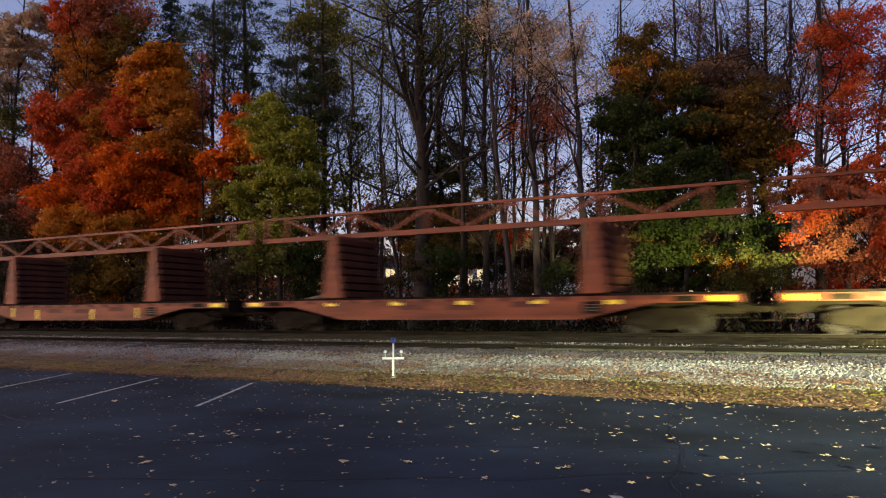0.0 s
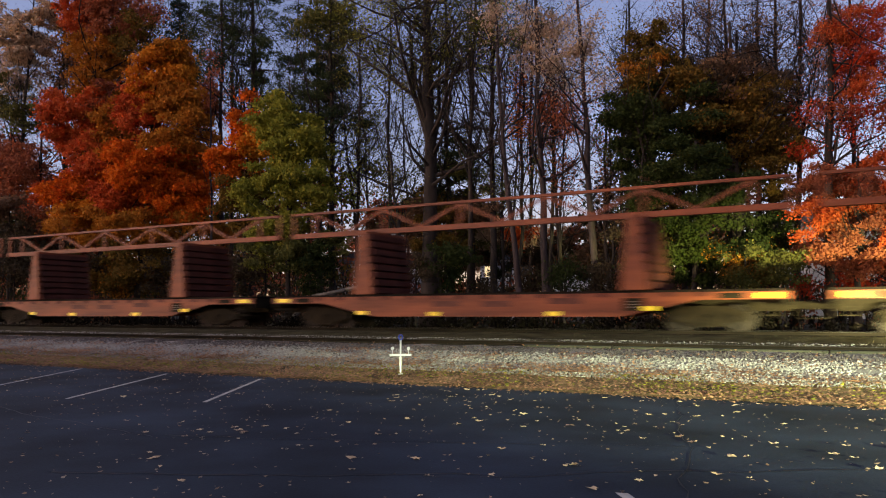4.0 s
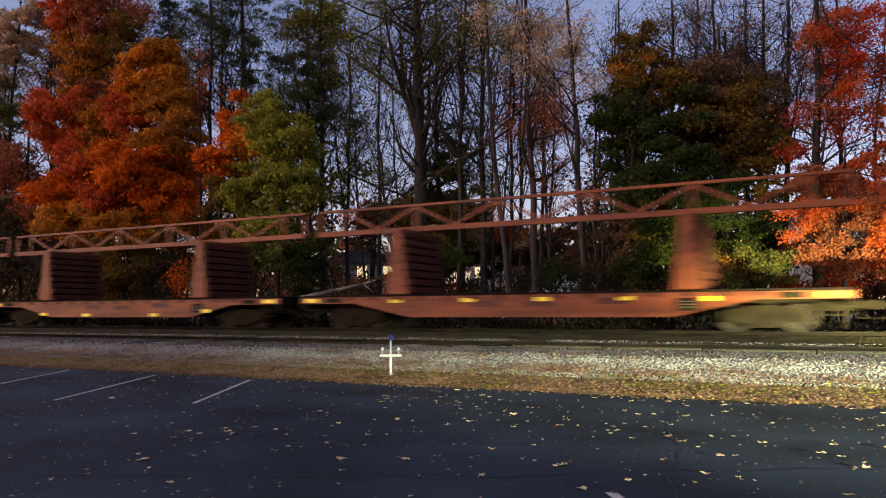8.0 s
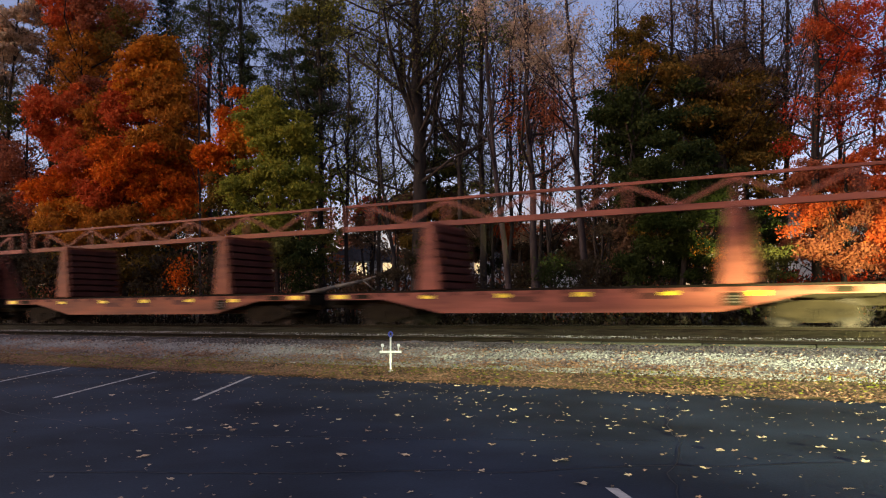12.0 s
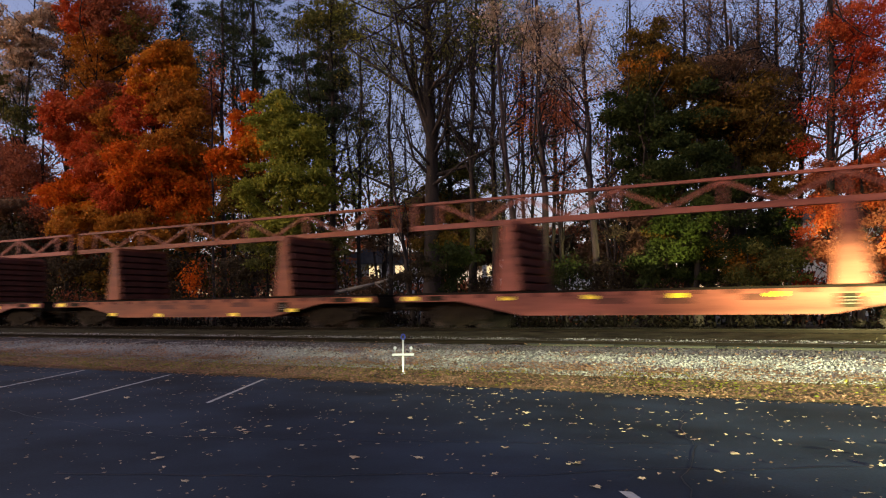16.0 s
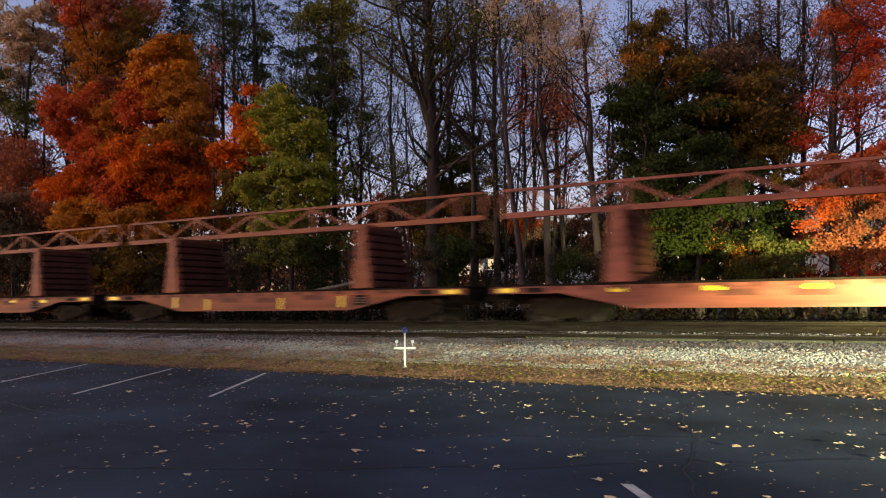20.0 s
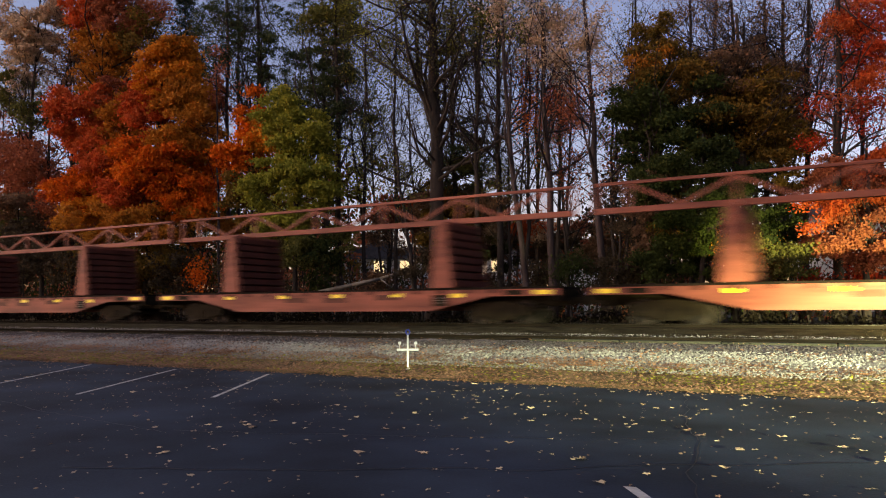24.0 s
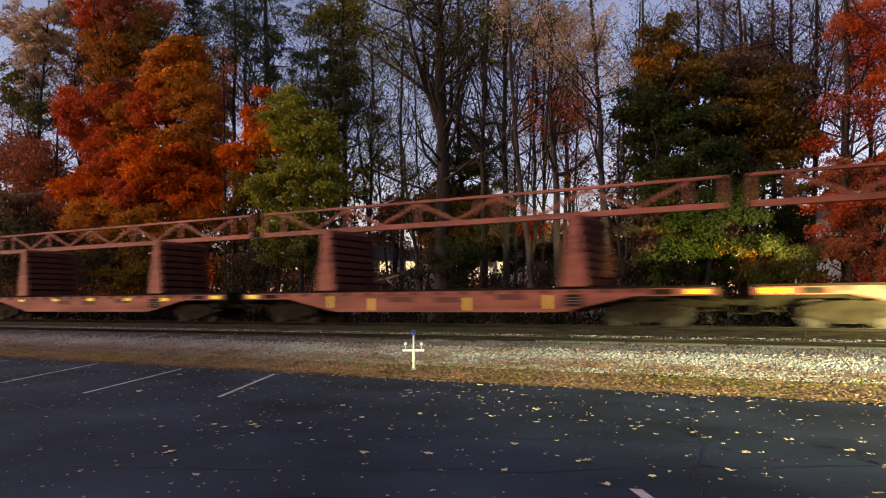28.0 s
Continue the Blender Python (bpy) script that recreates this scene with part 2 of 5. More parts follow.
def sheet(name, verts, faces, mat, smooth=False):
    """A mesh straight from arrays."""
    me = bpy.data.meshes.new(name)
    verts = np.asarray(verts, dtype=np.float32)
    faces = np.asarray(faces, dtype=np.int32)
    k = faces.shape[1]
    me.vertices.add(len(verts))
    me.vertices.foreach_set("co", verts.ravel())
    me.loops.add(faces.size)
    me.loops.foreach_set("vertex_index", faces.ravel())
    me.polygons.add(len(faces))
    me.polygons.foreach_set("loop_start", np.arange(0, faces.size, k, dtype=np.int32))
    me.polygons.foreach_set("loop_total", np.full(len(faces), k, dtype=np.int32))
    if smooth:
        me.polygons.foreach_set("use_smooth", np.ones(len(faces), dtype=bool))
    me.materials.append(mat)
    me.update(calc_edges=True)
    return me


# ---- ground ----
RAIL = 0.95      # top of the rails
TRACK_Y = 25.2   # middle of the track that the train runs on
SIDING_Y = 20.2  # middle of the nearer, lower track
SIDING_RAIL = 0.75  # top of its rails


def height(y):
    """The ground's height across the tracks."""
    return float(np.interp(y, [-400, 14.1, 15.0, 16.2, 18.3, 18.9, 19.6, 20.0, 20.9, 21.5, 22.8, 23.6, 24.3, 24.6, 25.8, 26.2, 27.3, 28.5, 29.5, 60, 900],
                           [-0.02, -0.02, 0.06, 0.22, 0.55, 0.575, 0.575, 0.66, 0.70, 0.71, 0.79, 0.80, 0.765, 0.71, 0.71, 0.80, 0.80, 0.72, 0.70, 1.0, 3.0]))


gx = np.concatenate([np.linspace(-900, -90, 20), np.linspace(-80, 25, 106), np.linspace(35, 900, 20)])
gy = np.concatenate([np.linspace(-400, 0, 10), np.linspace(2, 13.9, 6), np.linspace(14.1, 36, 74), np.linspace(38, 120, 30), np.linspace(150, 900, 12)])
V = [(x, y, height(y) + (0.03 * noise.noise((x * 0.9, y * 0.9, 0)) if 14.2 < y < 17 else 0) + (0.25 * noise.noise((x * 0.15, y * 0.15, 3)) if y > 31 else 0)) for y in gy for x in gx]
nx = len(gx)
F = [(j * nx + i, j * nx + i + 1, (j + 1) * nx + i + 1, (j + 1) * nx + i) for j in range(len(gy) - 1) for i in range(nx - 1)]
tagged(new("ground", sheet("ground", V, F, M_GROUND, True)), "brown woodland floor with leaf litter", "ground", kind="structure")


def strip(name, label, y0, y1, lift, mat, x0=-120, x1=60, rough=0.04, step=0.35):
    xs, ys = np.arange(x0, x1, step * 1.6), np.linspace(y0, y1, max(3, int((y1 - y0) / step)))
    v = [(x, y, height(y) + lift + rough * noise.noise((x * 1.7, y * 1.7, 5))) for y in ys for x in xs]
    n = len(xs)
    f = [(j * n + i, j * n + i + 1, (j + 1) * n + i + 1, (j + 1) * n + i) for j in range(len(ys) - 1) for i in range(n - 1)]
    return tagged(new(name, sheet(name, v, f, mat, True)), label, name.replace("_", " "), kind="structure")


strip("verge", "leaf-strewn grassy verge along the car park", 14.0, 16.4, 0.035, M_VERGE)
strip("ballast", "grey crushed-stone ballast bank below the tracks", 15.9, 19.0, 0.05, M_BALLAST, rough=0.05)
strip("trackbed", "oily ballast between and around the rails, darkened for the cars' shade", 18.95, 28.2, 0.065, M_OILY_SHADE, rough=0.03)
lot = thing("parking_lot", "dark worn asphalt car park with tar cracks", "parking lot", kind="structure",
            me=Build().box(-140, 60, -60, 14.1, -0.3, 0.0).mesh("parking_lot", M_ASPHALT))

# ---- painted stall lines, tar-sealed cracks ----
for (fx, fy), (nx_, ny) in (((-12.21, 13.61), (-9.96, 9.65)), ((-15.41, 13.63), (-12.66, 8.89)), ((-19.0, 13.75), (-16.0, 9.3)), ((-22.7, 13.4), (-19.9, 9.1))):
    far, near = Vector((fx, fy, 0.004)), Vector((nx_, ny, 0.004))
    side = (near - far).cross(Vector((0, 0, 1))).normalized() * 0.042
    me = Build()
    me.v, me.f = [tuple(p) for p in (far - side, far + side, near + side, near - side)], [(0, 1, 2, 3)]
    thing("stall_line", "worn white painted parking stall line", "road marking", "stall lines", me=me.mesh("stall_line", M_STRIPE))
me = Build()
me.v, me.f = [(-1.79, 6.55, 0.004), (-1.68, 6.57, 0.004), (1.0, 2.6, 0.004), (0.89, 2.56, 0.004)], [(0, 1, 2, 3)]
thing("stall_line", "worn white painted parking stall line", "road marking", "stall lines", me=me.mesh("stall_line", M_STRIPE))


def crack(a, b, width, seed):
    r = random.Random(seed)
    a, b = Vector(a), Vector(b)
    n = int((b - a).length / 0.25) + 2
    side = (b - a).cross(Vector((0, 0, 1))).normalized()
    me, off = Build(), 0.0
    for i in range(n):
        off += r.uniform(-0.06, 0.06)
        c = a.lerp(b, i / (n - 1)) + side * off
        w = width * r.uniform(0.3, 1.0)
        me.v += [(c.x - side.x * w, c.y - side.y * w, 0.003), (c.x + side.x * w, c.y + side.y * w, 0.003)]
        if i:
            me.f.append((2 * i - 2, 2 * i - 1, 2 * i + 1, 2 * i))
    thing("tar_crack", "dark tar-sealed crack in the asphalt", "crack", "tar cracks", me=me.mesh("tar_crack", M_TAR))


crack((-7.0, 4.75, 0), (-3.1, 6.55, 0), 0.03, 1)
crack((-3.1, 6.55, 0), (1.5, 9.2, 0), 0.02, 7)
crack((-1.1, 6.4, 0), (-1.62, 9.1, 0), 0.012, 3)
crack((-1.62, 9.1, 0), (-2.65, 13.9, 0), 0.010, 6)
crack((-16, 8.2, 0), (-7.8, 6.9, 0), 0.014, 4)
crack((-7.8, 6.9, 0), (-1.62, 9.1, 0), 0.012, 5)

# ---- tracks ----
RAIL_FORM = [(-0.07, 0), (0.07, 0), (0.07, 0.012), (0.012, 0.03), (0.012, 0.13), (0.036, 0.14), (0.036, 0.172), (-0.036, 0.172), (-0.036, 0.14), (-0.012, 0.13), (-0.012, 0.03), (-0.07, 0.012)]


def rail_mesh(name, x0, x1, mat):
    me = Build()
    n = len(RAIL_FORM)
    me.v = [(x, y, z) for x in (x0, x1) for y, z in RAIL_FORM]
    me.f = [(i, (i + 1) % n, n + (i + 1) % n, n + i) for i in range(n)] + [tuple(range(n)), tuple(range(2 * n - 1, n - 1, -1))]
    return me.mesh(name, mat)


RAIL_ME = rail_mesh("rail", -560, 560, M_RAIL)
HEAD_ME = Build().box(-560, 560, -0.03, 0.03, 0, 0.004).mesh("running_surface", M_RAILTOP)
TIE_ME = Build().box(-0.115, 0.115, -1.3, 1.3, -0.16, 0.0).mesh("tie", M_TIE, 0.012)
for label, y, z in (("main track of rusty rails on timber ties", TRACK_Y, RAIL), ("nearer siding track of dark rusty rails", SIDING_Y, SIDING_RAIL)):
    track = thing("railway_track", label, "railway track", kind="structure", m=pose(0, y, z))
    for s in (-0.755, 0.755):
        r = part("rail", RAIL_ME, track, pose(0, s, -0.172))
        part("running_surface", HEAD_ME, r, pose(0, 0, 0.171), "polished running surface")
    for i in range(130):
        part("tie", TIE_ME, track, pose(-58 + i * 0.52 + random.uniform(-0.03, 0.03), random.uniform(-0.05, 0.05), -0.165, 0, 0, random.uniform(-1.5, 1.5)))


def stones(name, label, n, x0, x1, y0, y1, size, mat, seed):
    """Loose angular stones as one mesh of squashed octahedra."""
    r = np.random.default_rng(seed)
    c = np.stack([r.uniform(x0, x1, n), r.uniform(y0, y1, n)], 1)
    s = size * r.uniform(0.5, 1.5, n)
    form = np.array([(1, 0, 0), (-1, 0, 0), (0, 1, 0), (0, -1, 0), (0, 0, 0.5), (0, 0, -0.5)])
    v = form[None] * (s[:, None, None] * r.uniform(0.6, 1.25, (n, 6, 1)))
    a, b = r.uniform(0, 6.28, n), r.uniform(-0.9, 0.9, n)
    ca, sa, cb, sb = np.cos(a), np.sin(a), np.cos(b), np.sin(b)
    x, y, z = v[..., 0] * cb[:, None] + v[..., 2] * sb[:, None], v[..., 1], -v[..., 0] * sb[:, None] + v[..., 2] * cb[:, None]
    v = np.stack([x * ca[:, None] - y * sa[:, None], x * sa[:, None] + y * ca[:, None], z], 2)
    zz = np.array([height(q) for q in c[:, 1]])
    v += np.concatenate([c, (zz + 0.06)[:, None]], 1)[:, None]
    t = np.array([(0, 2, 4), (2, 1, 4), (1, 3, 4), (3, 0, 4), (2, 0, 5), (1, 2, 5), (3, 1, 5), (0, 3, 5)])
    f = (t[None] + 6 * np.arange(n)[:, None, None]).reshape(-1, 3)
    return tagged(new(name, sheet(name, v.reshape(-1, 3), f, mat)), label, "gravel", kind="stuff")


stones("ballast_stones", "loose pale grey crushed ballast stones", 78000, -46, 8, 15.5, 17.7, 0.023, M_STONE, 1)
stones("ballast_stones", "larger loose ballast stones on the bank", 10000, -46, 8, 15.9, 17.8, 0.043, M_STONE, 8)
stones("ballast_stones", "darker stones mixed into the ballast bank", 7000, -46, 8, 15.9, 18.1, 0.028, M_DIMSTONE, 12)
# the crest's lack of light is put into the stone colour
stones("ballast_stones", "ballast stones coloured dark for the bank's unlit crest", 22000, -46, 8, 17.4, 18.75, 0.027, M_DIMSTONE, 9)
stones("ballast_stones", "pale ballast stones heaped between the siding's rails", 4800, -46, 8, 20.05, 20.85, 0.028, M_STONE, 10)
stones("ballast_stones", "loose ballast stones between the rails, darkened for the cars' shade", 12000, -56, 8, 19.5, 24.3, 0.022, M_OILSTONE_SHADE, 2)


def scatter(name, label, n, x0, x1, y0, y1, size, mat, seed, lift, category, bias=1.0, heaps=0):
    """Small curled leaves lying about, as one mesh of folded diamonds."""
    r = np.random.default_rng(seed)
    x, y = r.uniform(x0, x1, n), y0 + (y1 - y0) * r.uniform(0, 1, n) ** bias
    if heaps:
        k = r.integers(0, heaps, n)
        x, y = x[k] + r.normal(size=n) * 0.32, np.clip(y[k] + r.normal(size=n) * 0.2, y0, y1)
    z = np.array([height(q) for q in y]) + lift + r.uniform(0, 0.03, n)
    s, a = size * r.uniform(0.5, 1.4, n), r.uniform(0, 6.28, n)
    form = np.array([(1, 0, 0.15), (0, 0.6, 0.0), (-1, 0, 0.15), (0, -0.6, 0.0)])
    v = form[None] * s[:, None, None]
    v[:, :, 2] += r.uniform(-0.35, 0.35, (n, 4)) * s[:, None] + 0.3 * s[:, None]
    ca, sa = np.cos(a)[:, None], np.sin(a)[:, None]
    v = np.stack([v[..., 0] * ca - v[..., 1] * sa, v[..., 0] * sa + v[..., 1] * ca, v[..., 2]], 2) + np.stack([x, y, z], 1)[:, None]
    k = 4 * np.arange(n)[:, None]
    f = np.concatenate([k + [0, 1, 2], k + [0, 2, 3]], 1).reshape(-1, 3)
    return tagged(new(name, sheet(name, v.reshape(-1, 3), f, mat)), label, category, kind="stuff")


beam = thing("timber_beam", "long weathered grey-green timber beam laid along the ballast shoulder", "timber", m=pose(-7.6, 18.9, 0))
for k in range(8):
    part("baulk", Build().box(0, 2.45, -0.13, 0.13, 0.36, 0.69).mesh("baulk", M_BAULK, 0.02), beam, pose(2.47 * k, random.uniform(-0.015, 0.015), random.uniform(-0.01, 0.01)))
scatter("leaf_litter", "drift of fallen orange and tan leaves on the verge", 52000, -50, 8, 14.0, 16.5, 0.030, M_LITTER, 3, 0.06, "leaf litter", 1.5)
scatter("leaf_litter", "scattered dry leaves on the ballast", 1500, -48, 8, 16.4, 18.6, 0.036, M_LITTER, 4, 0.1, "leaf litter")
scatter("leaf_litter", "small drifts of reddish leaves caught on the ballast", 13000, -48, 8, 15.7, 17.6, 0.034, M_LITTER, 14, 0.1, "leaf litter", 2.2, 150)
scatter("grass_tufts", "short olive grass among the leaves", 8000, -48, 8, 14.05, 15.9, 0.036, LEAF["yellowgreen"], 5, 0.06, "grass", 1.0, 400)
scatter("leaf_litter", "fringe of leaves blown against the asphalt's edge", 3600, -48, 8, 13.55, 14.1, 0.032, M_LITTER, 17, 0.022, "leaf litter", 0.6)
scatter("leaf_specks", "tiny leaf scraps on the asphalt", 4200, -30, 6, 3.5, 14.0, 0.022, M_SCRAP, 6, 0.004, "leaf litter")


# ---- trees ----
def leaves(lobes, size, seed, tips):
    """Leaves in clusters that fill the given lobes, or sit thinly along the twigs there: one mesh per palette."""
    r = np.random.default_rng(seed)
    by = {}
    for cx, cy, cz, rx, rz, n, pal in lobes:
        needles = pal in ("pine", "spruce")
        k = int(min(220, max(14, rx * rz * (4.5 if needles else 11.0))))
        d = r.normal(size=(k, 3))
        d /= np.linalg.norm(d, axis=1)[:, None]
        c = d * (r.uniform(0.05, 1.0, k) ** 0.5)[:, None] * np.array([rx, rx, rz]) + np.array([cx, cy, cz])
        rb = min(rx, rz) * r.uniform(0.07, 0.24, k) + 0.13
        w = rb ** 2
        b = r.choice(k, n, p=w / w.sum())
        d = r.normal(size=(n, 3))
        d[:, 2] += 0.55
        d /= np.linalg.norm(d, axis=1)[:, None]
        rad = r.uniform(0.25, 1.0, n) ** 0.45
        loose = r.random(n) < 0.36
        rad[loose] *= r.uniform(1.0, 2.1, loose.sum())
        flat = np.array([1.35, 1.35, 0.22]) if needles else np.array([1.2, 1.2, 0.55])
        p = c[b] + d * (rb[b] * rad)[:, None] * flat + r.normal(size=(n, 3)) * 0.06
        p[:, 2] -= 0.25 * np.maximum(0, np.hypot(p[:, 0] - c[b][:, 0], p[:, 1] - c[b][:, 1]) - rb[b] * 0.5)
        if n <= 2000 and len(tips):
            q = tips[(((tips - np.array([cx, cy, cz])) / np.array([rx * 1.35, rx * 1.35, rz * 1.35])) ** 2).sum(1) < 1]
            loose = r.normal(size=(n, 3)) * 0.55 * np.array([rx, rx, rz]) + np.array([cx, cy, cz])
            if len(q) > 12:
                on = q[r.integers(0, len(q), n)] + r.normal(size=(n, 3)) * np.array([0.22, 0.22, 0.16])
                p = np.where((r.random(n) < 0.8)[:, None], on, loose)
            elif not needles:
                p = np.where((r.random(n) < 0.5)[:, None], p, loose)
        by.setdefault(pal, []).append(np.concatenate([p, np.full((n, 1), 1.0 if needles else 1.15 if n > 4500 else 0.98 if n > 2000 else 0.86)], 1))
    out = []
    for pal, groups in by.items():
        p = np.concatenate(groups)
        n = len(p)
        s = size * r.uniform(0.5, 1.25, (n, 1)) * p[:, 3:]
        p = p[:, :3]
        a = r.normal(size=(n, 3))
        a /= np.linalg.norm(a, axis=1)[:, None]
        b = np.cross(a, r.normal(size=(n, 3)))
        b /= np.linalg.norm(b, axis=1)[:, None]
        c = np.cross(a, b)
        long = 1.45 if pal in ("pine", "spruce") else 1.0
        wide = 0.3 if pal in ("pine", "spruce") else 0.62
        v = np.stack([p + a * s * long, p + b * s * wide + c * s * 0.2, p - a * s * long, p - b * s * wide + c * s * 0.2], 1)
        k = 4 * np.arange(n)[:, None]
        f = np.concatenate([k + [0, 1, 2], k + [0, 2, 3]], 1).reshape(-1, 3)
        out.append((pal, v.reshape(-1, 3), f))
    return out


TREES = [0]


def tree(name, label, x, y, tall, lean, r0, bark, limbs, twigs, size, fork, spread, lobes, bend=None, category="tree"):
    TREES[0] += 1
    seed = TREES[0]
    r = random.Random(seed)
    base = height(y)
    ob = thing(name, label, category, "trees of the wood" if category == "tree" else "undergrowth", m=pose(x, y, 0))
    stem, twig, tips = Build(), Build(), []
    n = 9 if category == "tree" else 3
    pts = []
    for i in range(n + 1):
        t = i / n
        if bend:
            tb = (bend[1] - base) / tall
            px = bend[0] * t / tb if t < tb else bend[0] + (lean - bend[0]) * (t - tb) / (1 - tb)
        else:
            px = lean * t
        wob = 0.12 * math.sin(math.pi * t)
        pts.append(Vector((px + r.uniform(-wob, wob), r.uniform(-wob, wob), base - 0.1 + tall * t)))
    rad = [r0 * (1.25 - 0.35 * min(1, t * 8)) * (1 - 0.8 * t) + 0.015 for t in (i / n for i in range(n + 1))]
    for i in range(n):
        stem.tube(pts[i], pts[i + 1], rad[i], rad[i + 1], 9, i in (0, n - 1))

    def grow(a, d, length, ra, depth, b):
        steps = 3
        for _ in range(steps):
            d = (d + Vector((r.uniform(-0.42, 0.42), r.uniform(-0.4, 0.4), r.uniform(-0.2, 0.3)))).normalized()
            e = a + d * (length / steps)
            b.tube(a, e, ra, ra * 0.72, 5 if ra > 0.04 else 3, False)
            a, ra = e, ra * 0.72
            if not depth:
                tips.append(tuple(e))
            if depth and ra > 0.004:
                for _ in range(1 if depth > 1 else max(1, twigs // 3)):
                    q = Vector((r.uniform(-1, 1), r.uniform(-1, 1), r.uniform(-0.3, 0.9)))
                    grow(a, (d * 0.6 + q).normalized(), length * r.uniform(0.35, 0.6), ra * 0.6, depth - 1, twig)

    evergreen = name in ("spruce_tree",)
    targets = [q for q in lobes]
    for i in range(limbs):
        t = fork + (0.97 - fork) * (i + r.random()) / limbs
        j = min(n - 1, int(t * n))
        a = pts[j].lerp(pts[j + 1], t * n - j)
        ra = (rad[j] + (rad[j + 1] - rad[j]) * (t * n - j)) * 0.5
        if targets and r.random() < 0.5:
            q = r.choice(targets)
            goal = Vector((q[0] + r.uniform(-1, 1) * q[3] * 0.6, q[1] + r.uniform(-1, 1) * q[3] * 0.6, q[2] + r.uniform(-1, 1) * q[4] * 0.6))
            d = goal - a
            length = min(d.length, 0.3 * tall)
            d.normalize()
        else:
            ang = r.uniform(0, 6.283)
            d = Vector((math.cos(ang), math.sin(ang), r.uniform(0.2, 0.9))).normalized()
            length = tall * 0.16 * spread * (1.15 - 0.6 * t) * r.uniform(0.6, 1.3)
        grow(a, d, length, max(0.012, min(ra, 0.03 + length * 0.018)), 2 if twigs > 4 else 1, stem)
    if evergreen:
        lobes = list(lobes)
        for i in range(26):
            t = i / 26
            z = base + tall * (0.2 + 0.8 * t)
            w = min(2.6, 0.3 + 8.5 * (1.0 - t))
            for k in range(5):
                ang = k * 1.2566 + i * 0.7
                lobes.append((lean * t + math.cos(ang) * w * 0.5, math.sin(ang) * w * 0.5, z - w * 0.15, w * 0.55, 0.35, 120, "spruce"))
    part("trunk", stem.mesh("trunk", BARK[bark], smooth=True), ob)
    if twig.f:
        tagged(part("branchwork", sheet_of(twig, BARK[bark]), ob, label="bare thin twigs"), kind="stuff")
    for pal, v, f in leaves(lobes, size, seed, np.array(tips)):
        part("crown", sheet("crown", v, f, LEAF[pal]), ob, label=CROWN[pal])


def sheet_of(b, mat):
    me = bpy.data.meshes.new("branchwork")
    me.from_pydata(b.v, [], b.f)
    me.materials.append(mat)
    return me


CROWN = {"orange": "bright orange leaves", "gold": "golden orange leaves", "red": "red-orange leaves", "scarlet": "scarlet leaves", "redorange": "red and orange leaves",
         "rust": "dull rust leaves", "tan": "thin tan leaves", "brown": "dark brown leaves", "olivebrown": "brownish green leaves", "darkorange": "dark orange leaves",
         "olive": "dull olive leaves", "yellowgreen": "yellow-green leaves", "green": "green leaves", "darkgreen": "dark green leaves",
         "wood_shade": "brown leaves darkened for the wood's shade", "brush_shade": "leaves coloured near-black for the shade under the cars", "pine": "dark pine needles", "spruce": "dark spruce needles"}

tree("tree", "tall tree with thin tan and green autumn leaves", -65.63, 40.00, 30.52, 1.72, 0.24, "bark_dark", 40, 9, 0.137, 0.35, 1.60,
     [(0.29, 0.00, 26.54, 2.62, 2.10, 8320, "tan"), (3.14, 0.00, 28.39, 1.65, 1.65, 3380, "tan"), (-2.93, 0.00, 28.80, 1.88, 1.88, 2340, "tan"), (-2.48, 0.00, 21.88, 2.39, 3.19, 3900, "olive"), (0.47, 0.00, 23.57, 2.09, 2.61, 2340, "tan"), (1.58, 0.00, 19.17, 2.06, 2.06, 2340, "olive"), (-1.62, 0.00, 15.33, 3.14, 2.62, 4940, "rust")], category="tree")
tree("tree", "dark bare-limbed tree with brown leaves", -59.07, 41.00, 31.40, -2.24, 0.20, "bark_dark", 40, 9, 0.132, 0.35, 1.60,
     [(-1.53, 0.00, 26.25, 1.44, 3.08, 1950, "brown"), (-1.73, 0.00, 22.09, 1.79, 3.07, 1430, "brown"), (0.93, 0.00, 16.08, 1.49, 2.49, 780, "olivebrown")], category="tree")
tree("tree", "bare-limbed roadside tree with dull rust leaves", -57.64, 37.00, 19.59, 0.54, 0.20, "bark_dark", 20, 6, 0.123, 0.35, 1.00,
     [(-2.08, 0.00, 12.60, 3.32, 3.32, 7488, "rust"), (-3.36, 0.00, 7.91, 3.33, 2.86, 9152, "olive"), (4.14, 0.00, 7.05, 2.69, 2.24, 7488, "rust")], category="tree")
tree("tree", "tall brown and orange tree behind the maple", -53.25, 40.00, 34.52, -1.35, 0.32, "bark_dark", 30, 6, 0.124, 0.35, 1.00,
     [(-3.26, 0.00, 27.69, 1.97, 2.22, 4056, "redorange"), (0.83, 0.00, 26.35, 2.38, 2.86, 6552, "rust"), (-0.85, 0.00, 23.47, 2.65, 2.40, 5616, "darkorange"), (3.34, 0.00, 24.40, 1.86, 2.33, 3432, "olivebrown"), (4.98, 0.00, 25.99, 1.15, 1.38, 1092, "rust"), (-0.42, 0.00, 30.59, 3.39, 2.90, 3900, "rust"), (-1.84, 0.00, 20.93, 2.17, 2.41, 4056, "darkorange")], category="tree")
